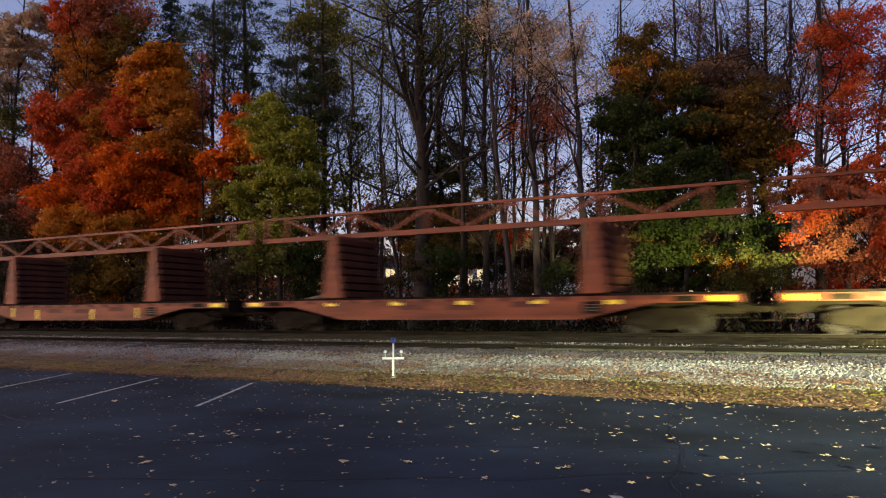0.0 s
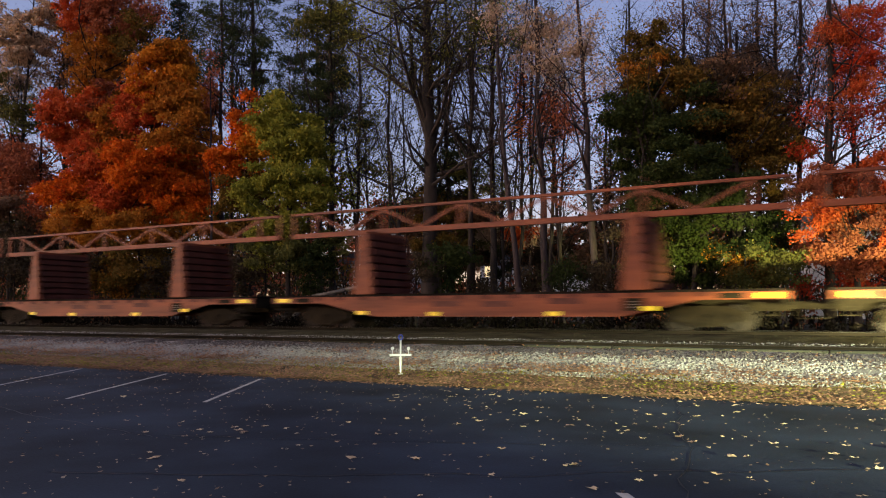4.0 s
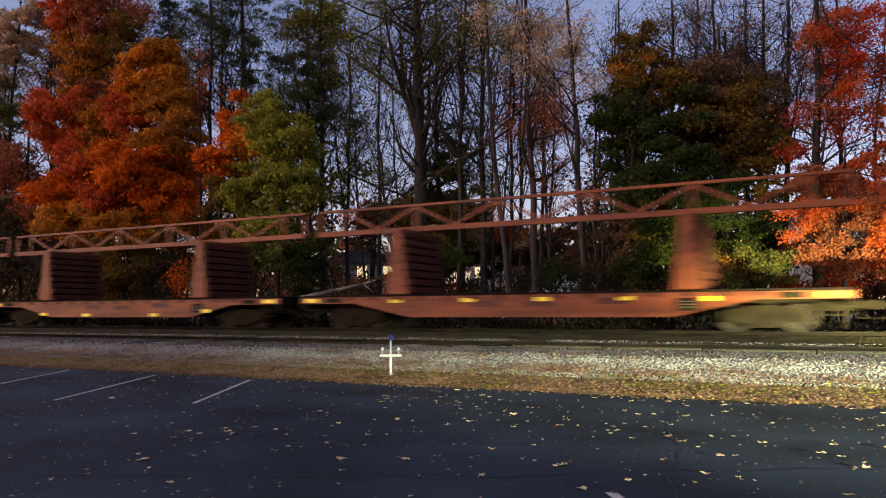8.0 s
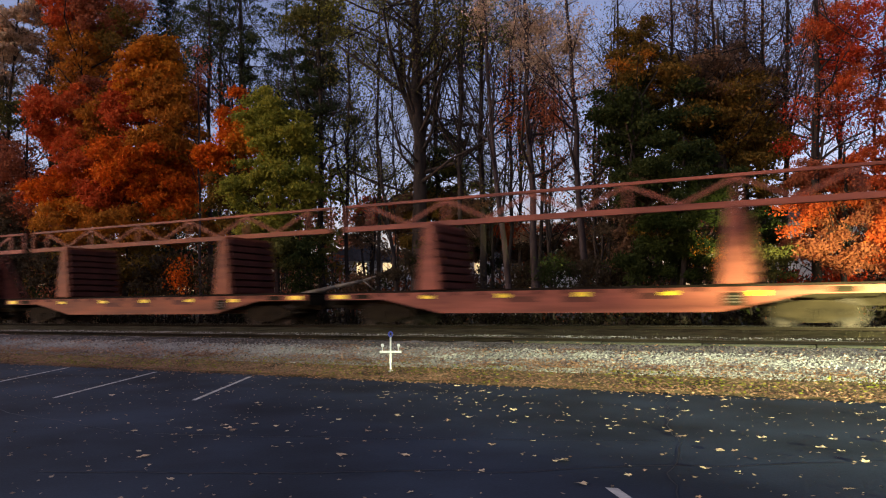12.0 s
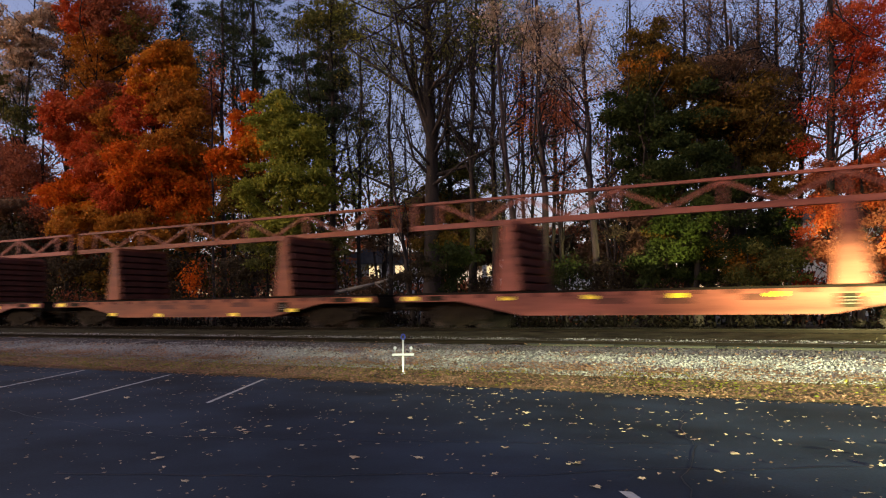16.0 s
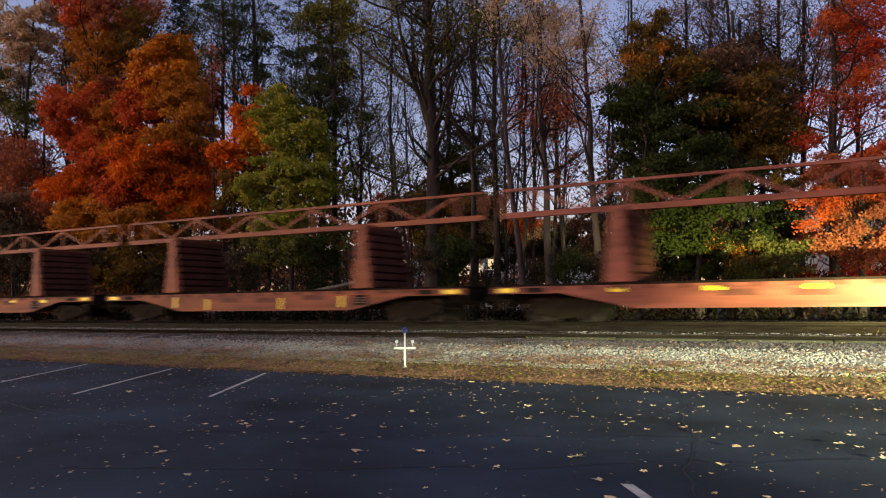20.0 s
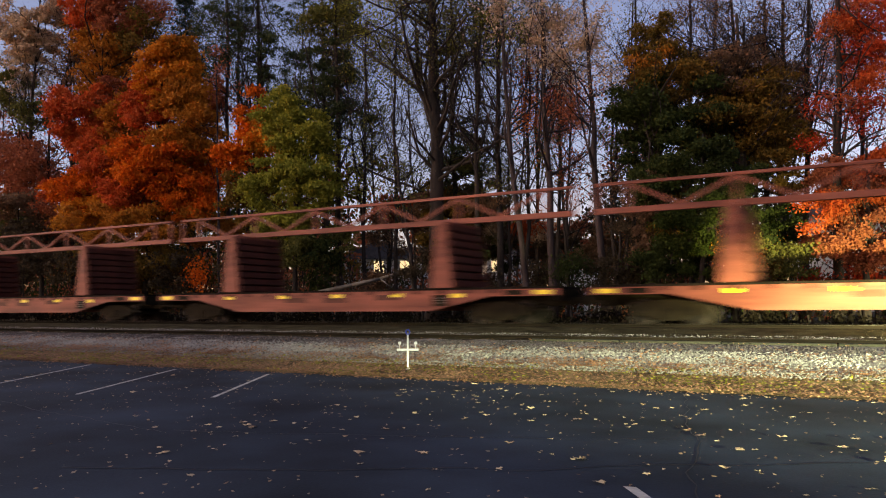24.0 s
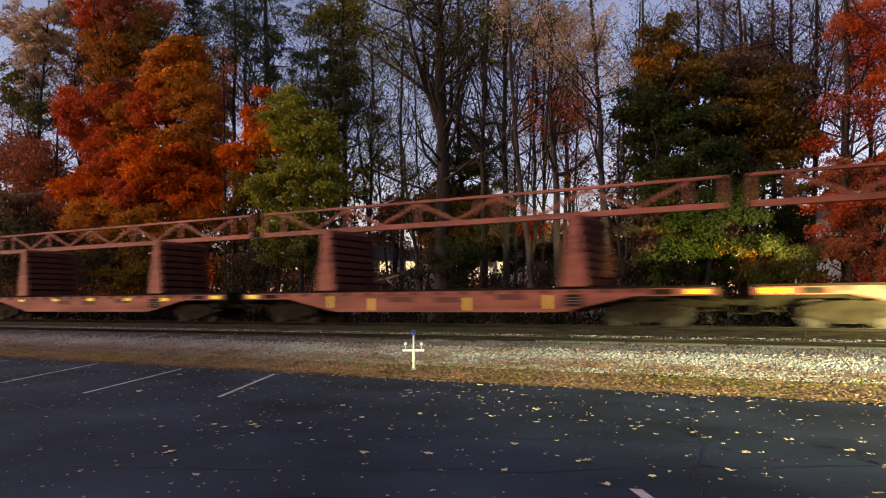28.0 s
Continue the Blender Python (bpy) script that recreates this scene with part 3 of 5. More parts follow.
tree("maple_tree", "broad orange maple in full autumn colour", -40.56, 33.00, 18.17, 1.63, 0.22, "bark_dark", 34, 6, 0.099, 0.35, 1.00,
     [(-4.35, 1.00, 16.29, 1.53, 1.93, 5720, "rust"), (-3.92, 1.00, 12.97, 1.60, 1.60, 5720, "darkorange"), (2.22, 0.00, 17.19, 2.12, 2.12, 14508, "gold"), (2.71, 0.00, 18.44, 1.71, 1.26, 6045, "darkorange"), (0.40, 0.00, 15.17, 1.96, 2.61, 16926, "redorange"), (3.63, 0.00, 13.60, 2.08, 3.36, 20956, "darkorange"), (-6.35, 0.00, 15.71, 2.30, 2.09, 11687, "redorange"), (-8.18, 0.00, 14.30, 1.63, 1.39, 3627, "redorange"), (-2.96, 0.00, 14.06, 1.56, 2.22, 6851, "darkorange"), (1.88, 0.00, 10.82, 3.40, 2.11, 25792, "orange"), (-3.77, 0.00, 12.17, 2.23, 1.80, 10478, "redorange"), (-0.78, 0.00, 9.17, 2.61, 1.74, 16120, "redorange"), (4.01, 0.00, 8.78, 2.05, 1.66, 12090, "orange"), (-5.47, 0.00, 9.95, 2.73, 1.82, 12896, "orange"), (-8.61, 0.00, 10.01, 1.87, 1.02, 4030, "redorange"), (-4.20, 0.00, 8.46, 2.69, 1.56, 10478, "gold"), (0.39, 0.00, 7.20, 5.59, 1.71, 20956, "darkorange"), (-0.07, 0.00, 4.60, 4.70, 1.71, 15717, "olivebrown")], category="tree")
tree("spruce_tree", "dark narrow spruce standing behind the maple", -50.36, 46.00, 30.70, -1.47, 0.20, "bark_dark", 0, 6, 0.132, 0.35, 1.00,
     [], category="tree")
tree("pine_tree", "tall sparse dark green pine", -37.73, 38.00, 28.37, -0.79, 0.20, "bark_grey", 24, 6, 0.106, 0.35, 1.00,
     [(-0.94, 0.00, 22.86, 2.46, 2.05, 2880, "pine"), (-2.29, 0.00, 19.72, 1.65, 1.65, 1440, "pine"), (1.01, 0.00, 20.80, 2.01, 1.61, 1920, "pine"), (-1.36, 0.00, 16.22, 1.22, 2.04, 2600, "rust")], category="tree")
tree("pine_tree", "tall sparse dark green pine", -35.89, 39.00, 29.58, -0.56, 0.28, "bark_dark", 30, 6, 0.106, 0.35, 1.00,
     [(0.34, 0.00, 23.41, 3.05, 2.03, 3840, "pine"), (1.96, 0.00, 19.79, 2.39, 1.59, 2560, "pine"), (-1.21, 0.00, 19.10, 2.05, 1.43, 2080, "pine"), (0.96, 0.00, 16.28, 2.40, 1.20, 1440, "pine")], category="tree")
tree("tree", "slim grey trunk among the pines", -34.07, 33.50, 18.51, -0.75, 0.09, "bark_grey", 10, 6, 0.094, 0.35, 1.00,
     [(-0.45, 0.00, 17.08, 0.90, 1.81, 500, "rust")], category="tree")
tree("maple_tree", "young slender orange maple", -31.17, 33.00, 14.42, 0.25, 0.12, "bark_dark", 18, 6, 0.090, 0.35, 1.00,
     [(0.29, 0.00, 12.99, 1.30, 1.88, 7020, "orange"), (-0.58, 0.00, 10.48, 1.55, 1.72, 7020, "orange"), (1.20, 0.00, 11.67, 1.35, 2.03, 5850, "gold"), (-0.09, 0.00, 8.36, 1.70, 1.70, 7020, "olivebrown")], category="tree")
tree("tree", "yellow-green broadleaf tree at the track side", -26.46, 31.50, 13.99, -0.11, 0.16, "bark_dark", 24, 6, 0.083, 0.35, 1.00,
     [(-0.90, 0.00, 12.20, 1.75, 1.91, 8788, "yellowgreen"), (0.72, 0.00, 10.87, 1.87, 1.87, 8788, "yellowgreen"), (-2.11, 0.00, 8.60, 1.77, 1.44, 8112, "yellowgreen"), (0.94, 0.00, 8.33, 2.01, 1.55, 10816, "yellowgreen"), (-0.44, 0.00, 6.55, 2.51, 1.25, 10140, "yellowgreen"), (-0.02, 0.00, 4.64, 2.49, 1.24, 7436, "olive")], category="tree")
tree("pine_tree", "tall dark green pine", -26.01, 35.00, 25.28, -0.49, 0.22, "bark_dark", 28, 6, 0.089, 0.35, 1.00,
     [(-0.68, 0.00, 19.37, 2.24, 1.89, 5200, "olive"), (-0.46, 0.00, 16.51, 2.12, 1.54, 4800, "pine"), (-0.88, 0.00, 14.48, 2.05, 1.37, 4160, "pine"), (0.39, 0.00, 12.74, 1.51, 1.01, 2080, "pine"), (-1.72, 0.00, 12.15, 1.72, 1.37, 2400, "pine")], category="tree")
tree("tree", "slender dark tree with scattered leaves", -23.59, 34.00, 17.18, 0.09, 0.13, "bark_dark", 30, 9, 0.084, 0.35, 1.60,
     [(-0.11, 0.00, 16.40, 1.46, 1.95, 1092, "olive"), (0.28, 0.00, 11.40, 1.44, 1.92, 780, "olive"), (-0.90, 0.00, 8.59, 1.45, 1.61, 1092, "yellowgreen")], category="tree")
tree("tree", "forked leafless tree by the tracks", -18.56, 31.50, 10.85, -1.62, 0.13, "bark_dark", 22, 9, 0.075, 0.20, 1.30,
     [(-1.30, 0.00, 7.83, 1.73, 1.73, 520, "olive")], category="tree")
tree("oak_tree", "large dark oak with bare spreading limbs", -18.65, 33.50, 21.79, -0.23, 0.52, "bark_dark", 40, 9, 0.079, 0.30, 1.50,
     [(-2.43, 0.00, 17.38, 2.50, 1.87, 1900, "olive"), (0.43, 0.00, 17.74, 2.72, 1.81, 1990, "olive"), (2.42, 0.00, 15.81, 1.76, 1.76, 1500, "olive"), (-4.70, 0.00, 18.49, 1.93, 1.61, 1500, "yellowgreen"), (-1.72, 0.00, 14.38, 2.46, 1.54, 1560, "olive")], category="tree")
tree("oak_tree", "dark oak with bare limbs", -18.62, 36.00, 22.38, -0.55, 0.20, "bark_dark", 34, 9, 0.083, 0.35, 1.20,
     [(-0.30, 0.00, 12.57, 1.91, 3.18, 1820, "olive"), (-0.33, 0.00, 10.31, 1.43, 1.90, 2240, "pine"), (0.72, 0.00, 9.25, 0.94, 1.25, 3120, "olive"), (0.31, 0.00, 4.87, 1.87, 1.56, 2340, "olive")], category="tree")
tree("tree", "tall straight dark trunk with thin leaves", -16.24, 33.00, 20.68, 0.59, 0.15, "bark_dark", 26, 8, 0.075, 0.35, 1.60,
     [(0.26, 0.00, 16.19, 1.45, 1.74, 1820, "olive")], category="tree")
tree("tree", "tall straight dark trunk with thin leaves", -15.21, 34.00, 21.07, -0.12, 0.20, "bark_dark", 30, 8, 0.076, 0.35, 1.60,
     [(0.04, 0.00, 15.77, 1.47, 2.35, 2080, "yellowgreen")], category="tree")
tree("tree", "leaning pale grey tree trunk", -12.70, 31.50, 18.39, -1.34, 0.16, "bark_grey", 22, 8, 0.069, 0.35, 1.60,
     [(-1.34, 0.00, 15.57, 1.09, 1.63, 1300, "tan")], bend=(-0.85, 9.97), category="tree")
tree("tree", "slim trunk with a few rust leaves", -14.33, 35.00, 15.00, 0.49, 0.13, "bark_dark", 24, 8, 0.077, 0.35, 1.60,
     [(0.24, 0.00, 11.38, 0.73, 1.76, 1300, "orange"), (0.61, 0.00, 14.02, 1.17, 1.47, 700, "rust")], category="tree")
tree("tree", "tall grey trunk with thin tan leaves", -11.71, 32.00, 18.69, -0.41, 0.20, "bark_grey", 24, 8, 0.069, 0.35, 1.60,
     [(-0.51, 0.00, 14.82, 1.21, 1.88, 2080, "tan"), (0.58, 0.00, 13.25, 1.05, 1.58, 1820, "tan")], category="tree")
tree("tree", "slim dark trunk among the tall trees", -12.96, 36.00, 15.10, 0.31, 0.13, "bark_dark", 24, 8, 0.078, 0.35, 1.60,
     [(0.24, 0.00, 12.93, 0.89, 2.07, 1170, "rust")], category="tree")
tree("tree", "slim dark trunk with rust leaves", -11.67, 34.00, 13.44, -0.30, 0.10, "bark_dark", 24, 8, 0.073, 0.35, 1.60,
     [(0.07, 0.00, 11.38, 0.97, 1.66, 1820, "rust"), (-1.13, 0.00, 10.41, 0.84, 1.69, 600, "rust")], category="tree")
tree("tree", "tall leaning grey trunk with thin tan leaves", -9.10, 31.50, 16.27, -0.82, 0.19, "bark_grey", 20, 8, 0.066, 0.35, 1.60,
     [(-0.77, 0.00, 13.93, 1.28, 1.53, 1500, "tan"), (-1.60, 0.00, 12.76, 1.29, 1.29, 1820, "tan"), (-0.02, 0.00, 12.49, 0.76, 1.26, 1300, "tan"), (-1.11, 0.00, 10.85, 1.15, 1.02, 1300, "rust")], category="tree")
tree("tree", "slim dark trunk among the tall trees", -9.19, 33.00, 11.81, 0.11, 0.09, "bark_dark", 22, 8, 0.068, 0.35, 1.60,
     [(-0.07, 0.00, 8.95, 0.65, 1.56, 500, "rust")], category="tree")
tree("tree", "thin leafless tree against the sky", -9.61, 38.00, 18.77, 0.58, 0.14, "bark_dark", 28, 9, 0.078, 0.35, 1.60,
     [(0.19, 0.00, 16.62, 0.90, 1.50, 300, "olive")], category="tree")
tree("maple_tree", "broad dark green maple turning orange", -7.32, 32.00, 13.63, 0.75, 0.30, "bark_dark", 30, 6, 0.065, 0.35, 1.00,
     [(0.60, 0.00, 13.49, 0.87, 1.11, 3640, "olivebrown"), (0.66, 0.00, 11.46, 1.84, 1.48, 13000, "olivebrown"), (-0.24, 0.00, 10.08, 1.54, 1.49, 9360, "darkgreen"), (1.43, 0.00, 9.60, 2.18, 1.69, 14560, "darkgreen"), (0.55, 0.00, 11.98, 1.11, 0.99, 2600, "darkorange"), (0.19, 0.00, 8.27, 1.23, 0.98, 4680, "darkgreen")], category="tree")
tree("tree", "dense dark tree with brown twiggy top", -3.43, 33.50, 13.56, -0.20, 0.24, "bark_dark", 44, 10, 0.064, 0.35, 1.30,
     [(-0.77, 0.00, 11.48, 1.98, 1.36, 6240, "brown"), (0.76, 0.00, 10.00, 1.68, 1.68, 7800, "olivebrown"), (-1.09, 0.00, 9.26, 2.22, 1.48, 11960, "olivebrown"), (1.13, 0.00, 8.25, 1.43, 1.43, 6240, "olivebrown")], category="tree")
tree("tree", "bare twiggy crown of a dark tree", -2.58, 37.00, 16.67, 0.65, 0.20, "bark_dark", 38, 10, 0.069, 0.35, 1.50,
     [(0.01, 0.00, 13.81, 2.39, 1.60, 780, "brown"), (-1.44, 0.00, 15.19, 2.18, 1.09, 600, "brown")], category="tree")
tree("tree", "low green tree at the wood edge", -4.99, 30.50, 7.80, 0.24, 0.14, "bark_dark", 22, 6, 0.060, 0.35, 1.00,
     [(-0.03, 0.00, 7.30, 1.93, 1.14, 13104, "darkgreen"), (-1.40, 0.00, 6.27, 1.16, 1.39, 6240, "darkgreen"), (1.00, 0.00, 6.18, 1.67, 1.00, 9360, "darkgreen"), (-0.34, 0.00, 4.80, 2.04, 1.13, 9880, "green"), (0.28, 0.00, 3.86, 1.34, 0.90, 4940, "green"), (1.75, 0.00, 4.23, 1.09, 0.88, 3900, "darkgreen"), (1.63, 0.00, 3.69, 0.88, 0.48, 1820, "darkorange"), (2.21, 0.00, 3.12, 1.30, 0.52, 3120, "olivebrown"), (-1.27, 0.00, 3.48, 1.38, 1.15, 4992, "darkgreen"), (-1.86, 0.00, 6.31, 0.58, 1.05, 2496, "brown")], category="tree")
tree("maple_tree", "scarlet maple beside the dark trees", -0.26, 31.50, 15.64, 0.63, 0.20, "bark_dark", 34, 8, 0.057, 0.35, 1.20,
     [(0.86, 0.00, 12.37, 1.08, 0.87, 2351, "redorange"), (1.80, 0.00, 12.40, 0.85, 0.85, 1856, "scarlet"), (1.55, 0.00, 11.14, 0.85, 0.85, 2289, "scarlet"), (0.26, 0.00, 11.82, 0.55, 0.66, 714, "rust"), (1.12, 0.00, 9.90, 0.96, 0.86, 2289, "redorange"), (0.52, 0.00, 9.11, 0.97, 0.43, 1299, "rust"), (-0.44, 0.00, 9.24, 0.66, 0.31, 618, "scarlet"), (1.52, 0.00, 8.54, 0.74, 0.64, 1299, "scarlet"), (-0.50, 0.00, 7.80, 0.66, 0.31, 571, "scarlet")], category="tree")
tree("tree", "low rust and red-orange tree by the lit roadside", 0.65, 30.50, 6.88, 0.28, 0.13, "bark_dark", 22, 6, 0.054, 0.35, 1.00,
     [(-0.33, 0.00, 6.33, 1.24, 0.72, 3640, "rust"), (-1.13, 0.00, 4.92, 0.84, 0.84, 3380, "redorange"), (0.32, 0.00, 5.03, 1.22, 1.02, 6240, "rust"), (-0.82, 0.00, 3.65, 1.24, 0.83, 5720, "rust"), (0.59, 0.00, 3.38, 0.81, 1.01, 5200, "rust"), (1.31, 0.00, 3.95, 1.20, 1.40, 6240, "redorange"), (1.24, 0.00, 5.98, 1.21, 1.21, 5720, "redorange")], category="tree")
tree("tree", "rust and scarlet tree at the road end", 2.73, 33.00, 13.73, 0.66, 0.20, "bark_dark", 26, 6, 0.057, 0.35, 1.00,
     [(0.52, 0.00, 11.92, 1.73, 1.95, 6760, "scarlet"), (0.51, 0.00, 8.39, 1.72, 1.72, 6760, "redorange")], category="tree")
tree("tree", "bare brown tree with a mass of fine twigs", -4.22, 34.50, 16.61, 0.35, 0.16, "bark_dark", 42, 10, 0.066, 0.40, 1.70,
     [(0.21, 0.00, 13.80, 1.78, 1.53, 760, "brown"), (-0.71, 0.00, 15.04, 1.29, 1.03, 500, "brown")], category="tree")
tree("tree", "bare brown tree with a mass of fine twigs", -1.61, 36.00, 17.56, 0.83, 0.16, "bark_dark", 46, 10, 0.066, 0.35, 1.70,
     [(0.30, 0.00, 14.31, 1.53, 1.53, 760, "brown"), (0.86, 0.00, 11.35, 1.26, 1.26, 780, "rust")], category="tree")
tree("tree", "bare brown tree with a mass of fine twigs", -6.22, 35.00, 18.13, 0.46, 0.14, "bark_dark", 28, 9, 0.069, 0.45, 1.60,
     [(0.46, 0.00, 15.39, 1.33, 1.33, 1040, "brown")], category="tree")
tree("tree", "slender tree deeper in the wood", -81.09, 44.00, 40.42, -8.32, 0.11, "bark_dark", 32, 9, 0.159, 0.35, 1.60,
     [(-2.11, 0.00, 31.46, 2.79, 4.95, 1560, "olive"), (-0.31, 0.00, 21.77, 2.43, 4.85, 600, "olive")], category="tree")
tree("tree", "slender tree deeper in the wood", -82.26, 47.00, 29.82, 1.58, 0.11, "bark_dark", 32, 9, 0.165, 0.35, 1.60,
     [(-1.32, 0.00, 22.71, 2.86, 5.08, 1560, "rust"), (0.42, 0.00, 12.98, 2.49, 4.99, 600, "rust")], category="tree")
tree("tree", "slender tree deeper in the wood", -72.03, 50.00, 35.27, -1.60, 0.11, "bark_dark", 32, 9, 0.161, 0.35, 1.60,
     [(-1.18, 0.00, 27.71, 2.79, 4.97, 1560, "olivebrown"), (0.24, 0.00, 18.12, 2.44, 4.88, 600, "olivebrown")], category="tree")
tree("tree", "slender tree deeper in the wood", -60.88, 53.00, 38.31, -3.88, 0.11, "bark_dark", 32, 9, 0.155, 0.35, 1.60,
     [(-0.80, 0.00, 30.35, 2.70, 4.80, 1280, "pine"), (0.32, 0.00, 21.04, 2.36, 4.72, 640, "pine")], category="tree")
tree("tree", "slender tree deeper in the wood", -60.06, 56.00, 33.91, 3.27, 0.11, "bark_dark", 32, 9, 0.160, 0.35, 1.60,
     [(-0.59, 0.00, 27.34, 2.77, 4.92, 1560, "olivebrown"), (0.49, 0.00, 17.87, 2.42, 4.84, 600, "olivebrown")], category="tree")
tree("tree", "slender tree deeper in the wood", -36.96, 44.00, 26.85, 0.68, 0.11, "bark_dark", 32, 9, 0.116, 0.35, 1.60,
     [(-0.17, 0.00, 21.92, 2.00, 3.56, 1280, "pine"), (0.45, 0.00, 15.06, 1.75, 3.51, 640, "pine")], category="tree")
tree("tree", "slender tree deeper in the wood", -37.16, 47.00, 23.64, -1.07, 0.11, "bark_dark", 32, 9, 0.121, 0.35, 1.60,
     [(-0.09, 0.00, 18.12, 2.08, 3.70, 1560, "olive"), (0.53, 0.00, 11.05, 1.83, 3.65, 600, "olive")], category="tree")
tree("tree", "slender tree deeper in the wood", -32.64, 50.00, 27.05, -2.67, 0.11, "bark_dark", 32, 9, 0.122, 0.35, 1.60,
     [(0.06, 0.00, 21.04, 2.11, 3.74, 1560, "olive"), (0.59, 0.00, 13.87, 1.85, 3.69, 600, "olive")], category="tree")
tree("tree", "slender tree deeper in the wood", -22.55, 53.00, 28.70, 2.05, 0.11, "bark_dark", 32, 9, 0.118, 0.35, 1.60,
     [(0.39, 0.00, 23.87, 2.03, 3.61, 1560, "olive"), (0.74, 0.00, 16.92, 1.78, 3.57, 600, "olive")], category="tree")
tree("tree", "slender tree deeper in the wood", -14.51, 56.00, 21.08, 0.57, 0.11, "bark_dark", 32, 9, 0.115, 0.35, 1.60,
     [(0.40, 0.00, 16.12, 1.97, 3.50, 1560, "rust"), (0.64, 0.00, 9.48, 1.73, 3.46, 600, "rust")], category="tree")
tree("tree", "slender tree deeper in the wood", 0.16, 44.00, 20.99, 0.06, 0.11, "bark_dark", 32, 9, 0.079, 0.35, 1.60,
     [(0.72, 0.00, 17.57, 1.36, 2.42, 1560, "rust"), (0.77, 0.00, 12.93, 1.20, 2.40, 600, "rust")], category="tree")
tree("tree", "slender tree deeper in the wood", 1.81, 47.00, 18.79, 2.15, 0.11, "bark_dark", 32, 9, 0.083, 0.35, 1.60,
     [(0.67, 0.00, 15.73, 1.42, 2.53, 1560, "rust"), (0.70, 0.00, 10.91, 1.25, 2.50, 600, "rust")], category="tree")
tree("tree", "small pink-red tree inside the wood", -23.44, 36.50, 7.50, 0.02, 0.07, "bark_dark", 12, 6, 0.089, 0.35, 1.00,
     [(0.02, 0.00, 7.43, 1.27, 0.74, 2080, "redorange"), (-1.19, 0.00, 7.08, 0.88, 0.54, 700, "rust")], category="tree")
tree("tree", "small rust tree inside the wood", -16.08, 37.00, 6.17, 0.08, 0.08, "bark_dark", 12, 6, 0.082, 0.35, 1.00,
     [(-0.62, 0.00, 5.96, 1.25, 0.88, 3380, "tan"), (1.06, 0.00, 5.55, 1.07, 0.86, 2340, "redorange"), (2.04, 0.00, 5.96, 0.76, 0.76, 1300, "tan")], category="tree")
tree("tree", "slim bare tree among the tall trunks", -23.81, 35.00, 16.25, -2.07, 0.09, "bark_dark", 28, 9, 0.086, 0.35, 1.60,
     [(0.01, 0.00, 12.67, 1.32, 1.98, 320, "olive"), (0.32, 0.00, 8.32, 1.30, 1.95, 240, "olive")], category="tree")
tree("tree", "slim bare tree among the tall trunks", -24.55, 41.30, 19.26, -0.63, 0.09, "bark_dark", 28, 9, 0.099, 0.35, 1.60,
     [(0.09, 0.00, 15.33, 1.50, 2.26, 320, "olive"), (0.40, 0.00, 10.36, 1.49, 2.23, 240, "olive")], category="tree")
tree("tree", "slim bare tree among the tall trunks", -10.06, 37.70, 16.82, 0.95, 0.09, "bark_dark", 28, 9, 0.078, 0.35, 1.60,
     [(0.34, 0.00, 14.12, 1.19, 1.78, 320, "olive"), (0.47, 0.00, 10.19, 1.18, 1.77, 240, "olive")], category="tree")
tree("shrub", "undergrowth shrub at the wood edge", -48.59, 30.00, 5.63, -0.22, 0.05, "bark_dark", 10, 4, 0.102, 0.35, 1.00,
     [(-0.12, 0.00, 4.75, 3.44, 1.72, 5790, "wood_shade")], category="shrub")
tree("shrub", "undergrowth shrub at the wood edge", -43.36, 30.90, 4.87, -0.14, 0.05, "bark_dark", 10, 4, 0.098, 0.35, 1.00,
     [(-0.07, 0.00, 4.23, 2.58, 1.47, 4004, "wood_shade")], category="shrub")
tree("shrub", "undergrowth shrub at the wood edge", -40.95, 31.80, 4.08, -0.09, 0.05, "bark_dark", 10, 4, 0.098, 0.35, 1.00,
     [(-0.04, 0.00, 3.82, 1.10, 1.10, 1287, "darkorange")], category="shrub")
tree("shrub", "undergrowth shrub at the wood edge", -36.55, 32.70, 4.41, -0.07, 0.05, "bark_dark", 10, 4, 0.095, 0.35, 1.00,
     [(-0.03, 0.00, 3.91, 2.13, 1.35, 3260, "wood_shade")], category="shrub")
tree("shrub", "undergrowth shrub at the wood edge", -32.40, 30.00, 3.57, -0.05, 0.05, "bark_dark", 10, 4, 0.086, 0.35, 1.00,
     [(-0.02, 0.00, 3.52, 0.77, 0.90, 738, "orange")], category="shrub")
tree("shrub", "undergrowth shrub at the wood edge", -29.61, 30.90, 4.21, -0.04, 0.05, "bark_dark", 10, 4, 0.085, 0.35, 1.00,
     [(-0.02, 0.00, 3.79, 1.91, 1.27, 3432, "wood_shade")], category="shrub")
tree("shrub", "undergrowth shrub at the wood edge", -25.14, 31.80, 4.68, -0.02, 0.05, "bark_dark", 10, 4, 0.082, 0.35, 1.00,
     [(-0.01, 0.00, 3.99, 1.54, 1.54, 3575, "darkgreen")], category="shrub")
tree("shrub", "undergrowth shrub at the wood edge", -24.30, 32.70, 5.49, -0.01, 0.05, "bark_dark", 10, 4, 0.083, 0.35, 1.00,
     [(-0.01, 0.00, 4.93, 1.09, 1.40, 2251, "olive")], category="shrub")
tree("shrub", "undergrowth shrub at the wood edge", -17.52, 30.00, 3.45, 0.02, 0.05, "bark_dark", 10, 4, 0.071, 0.35, 1.00,
     [(0.01, 0.00, 3.36, 1.34, 0.94, 2501, "wood_shade")], category="shrub")
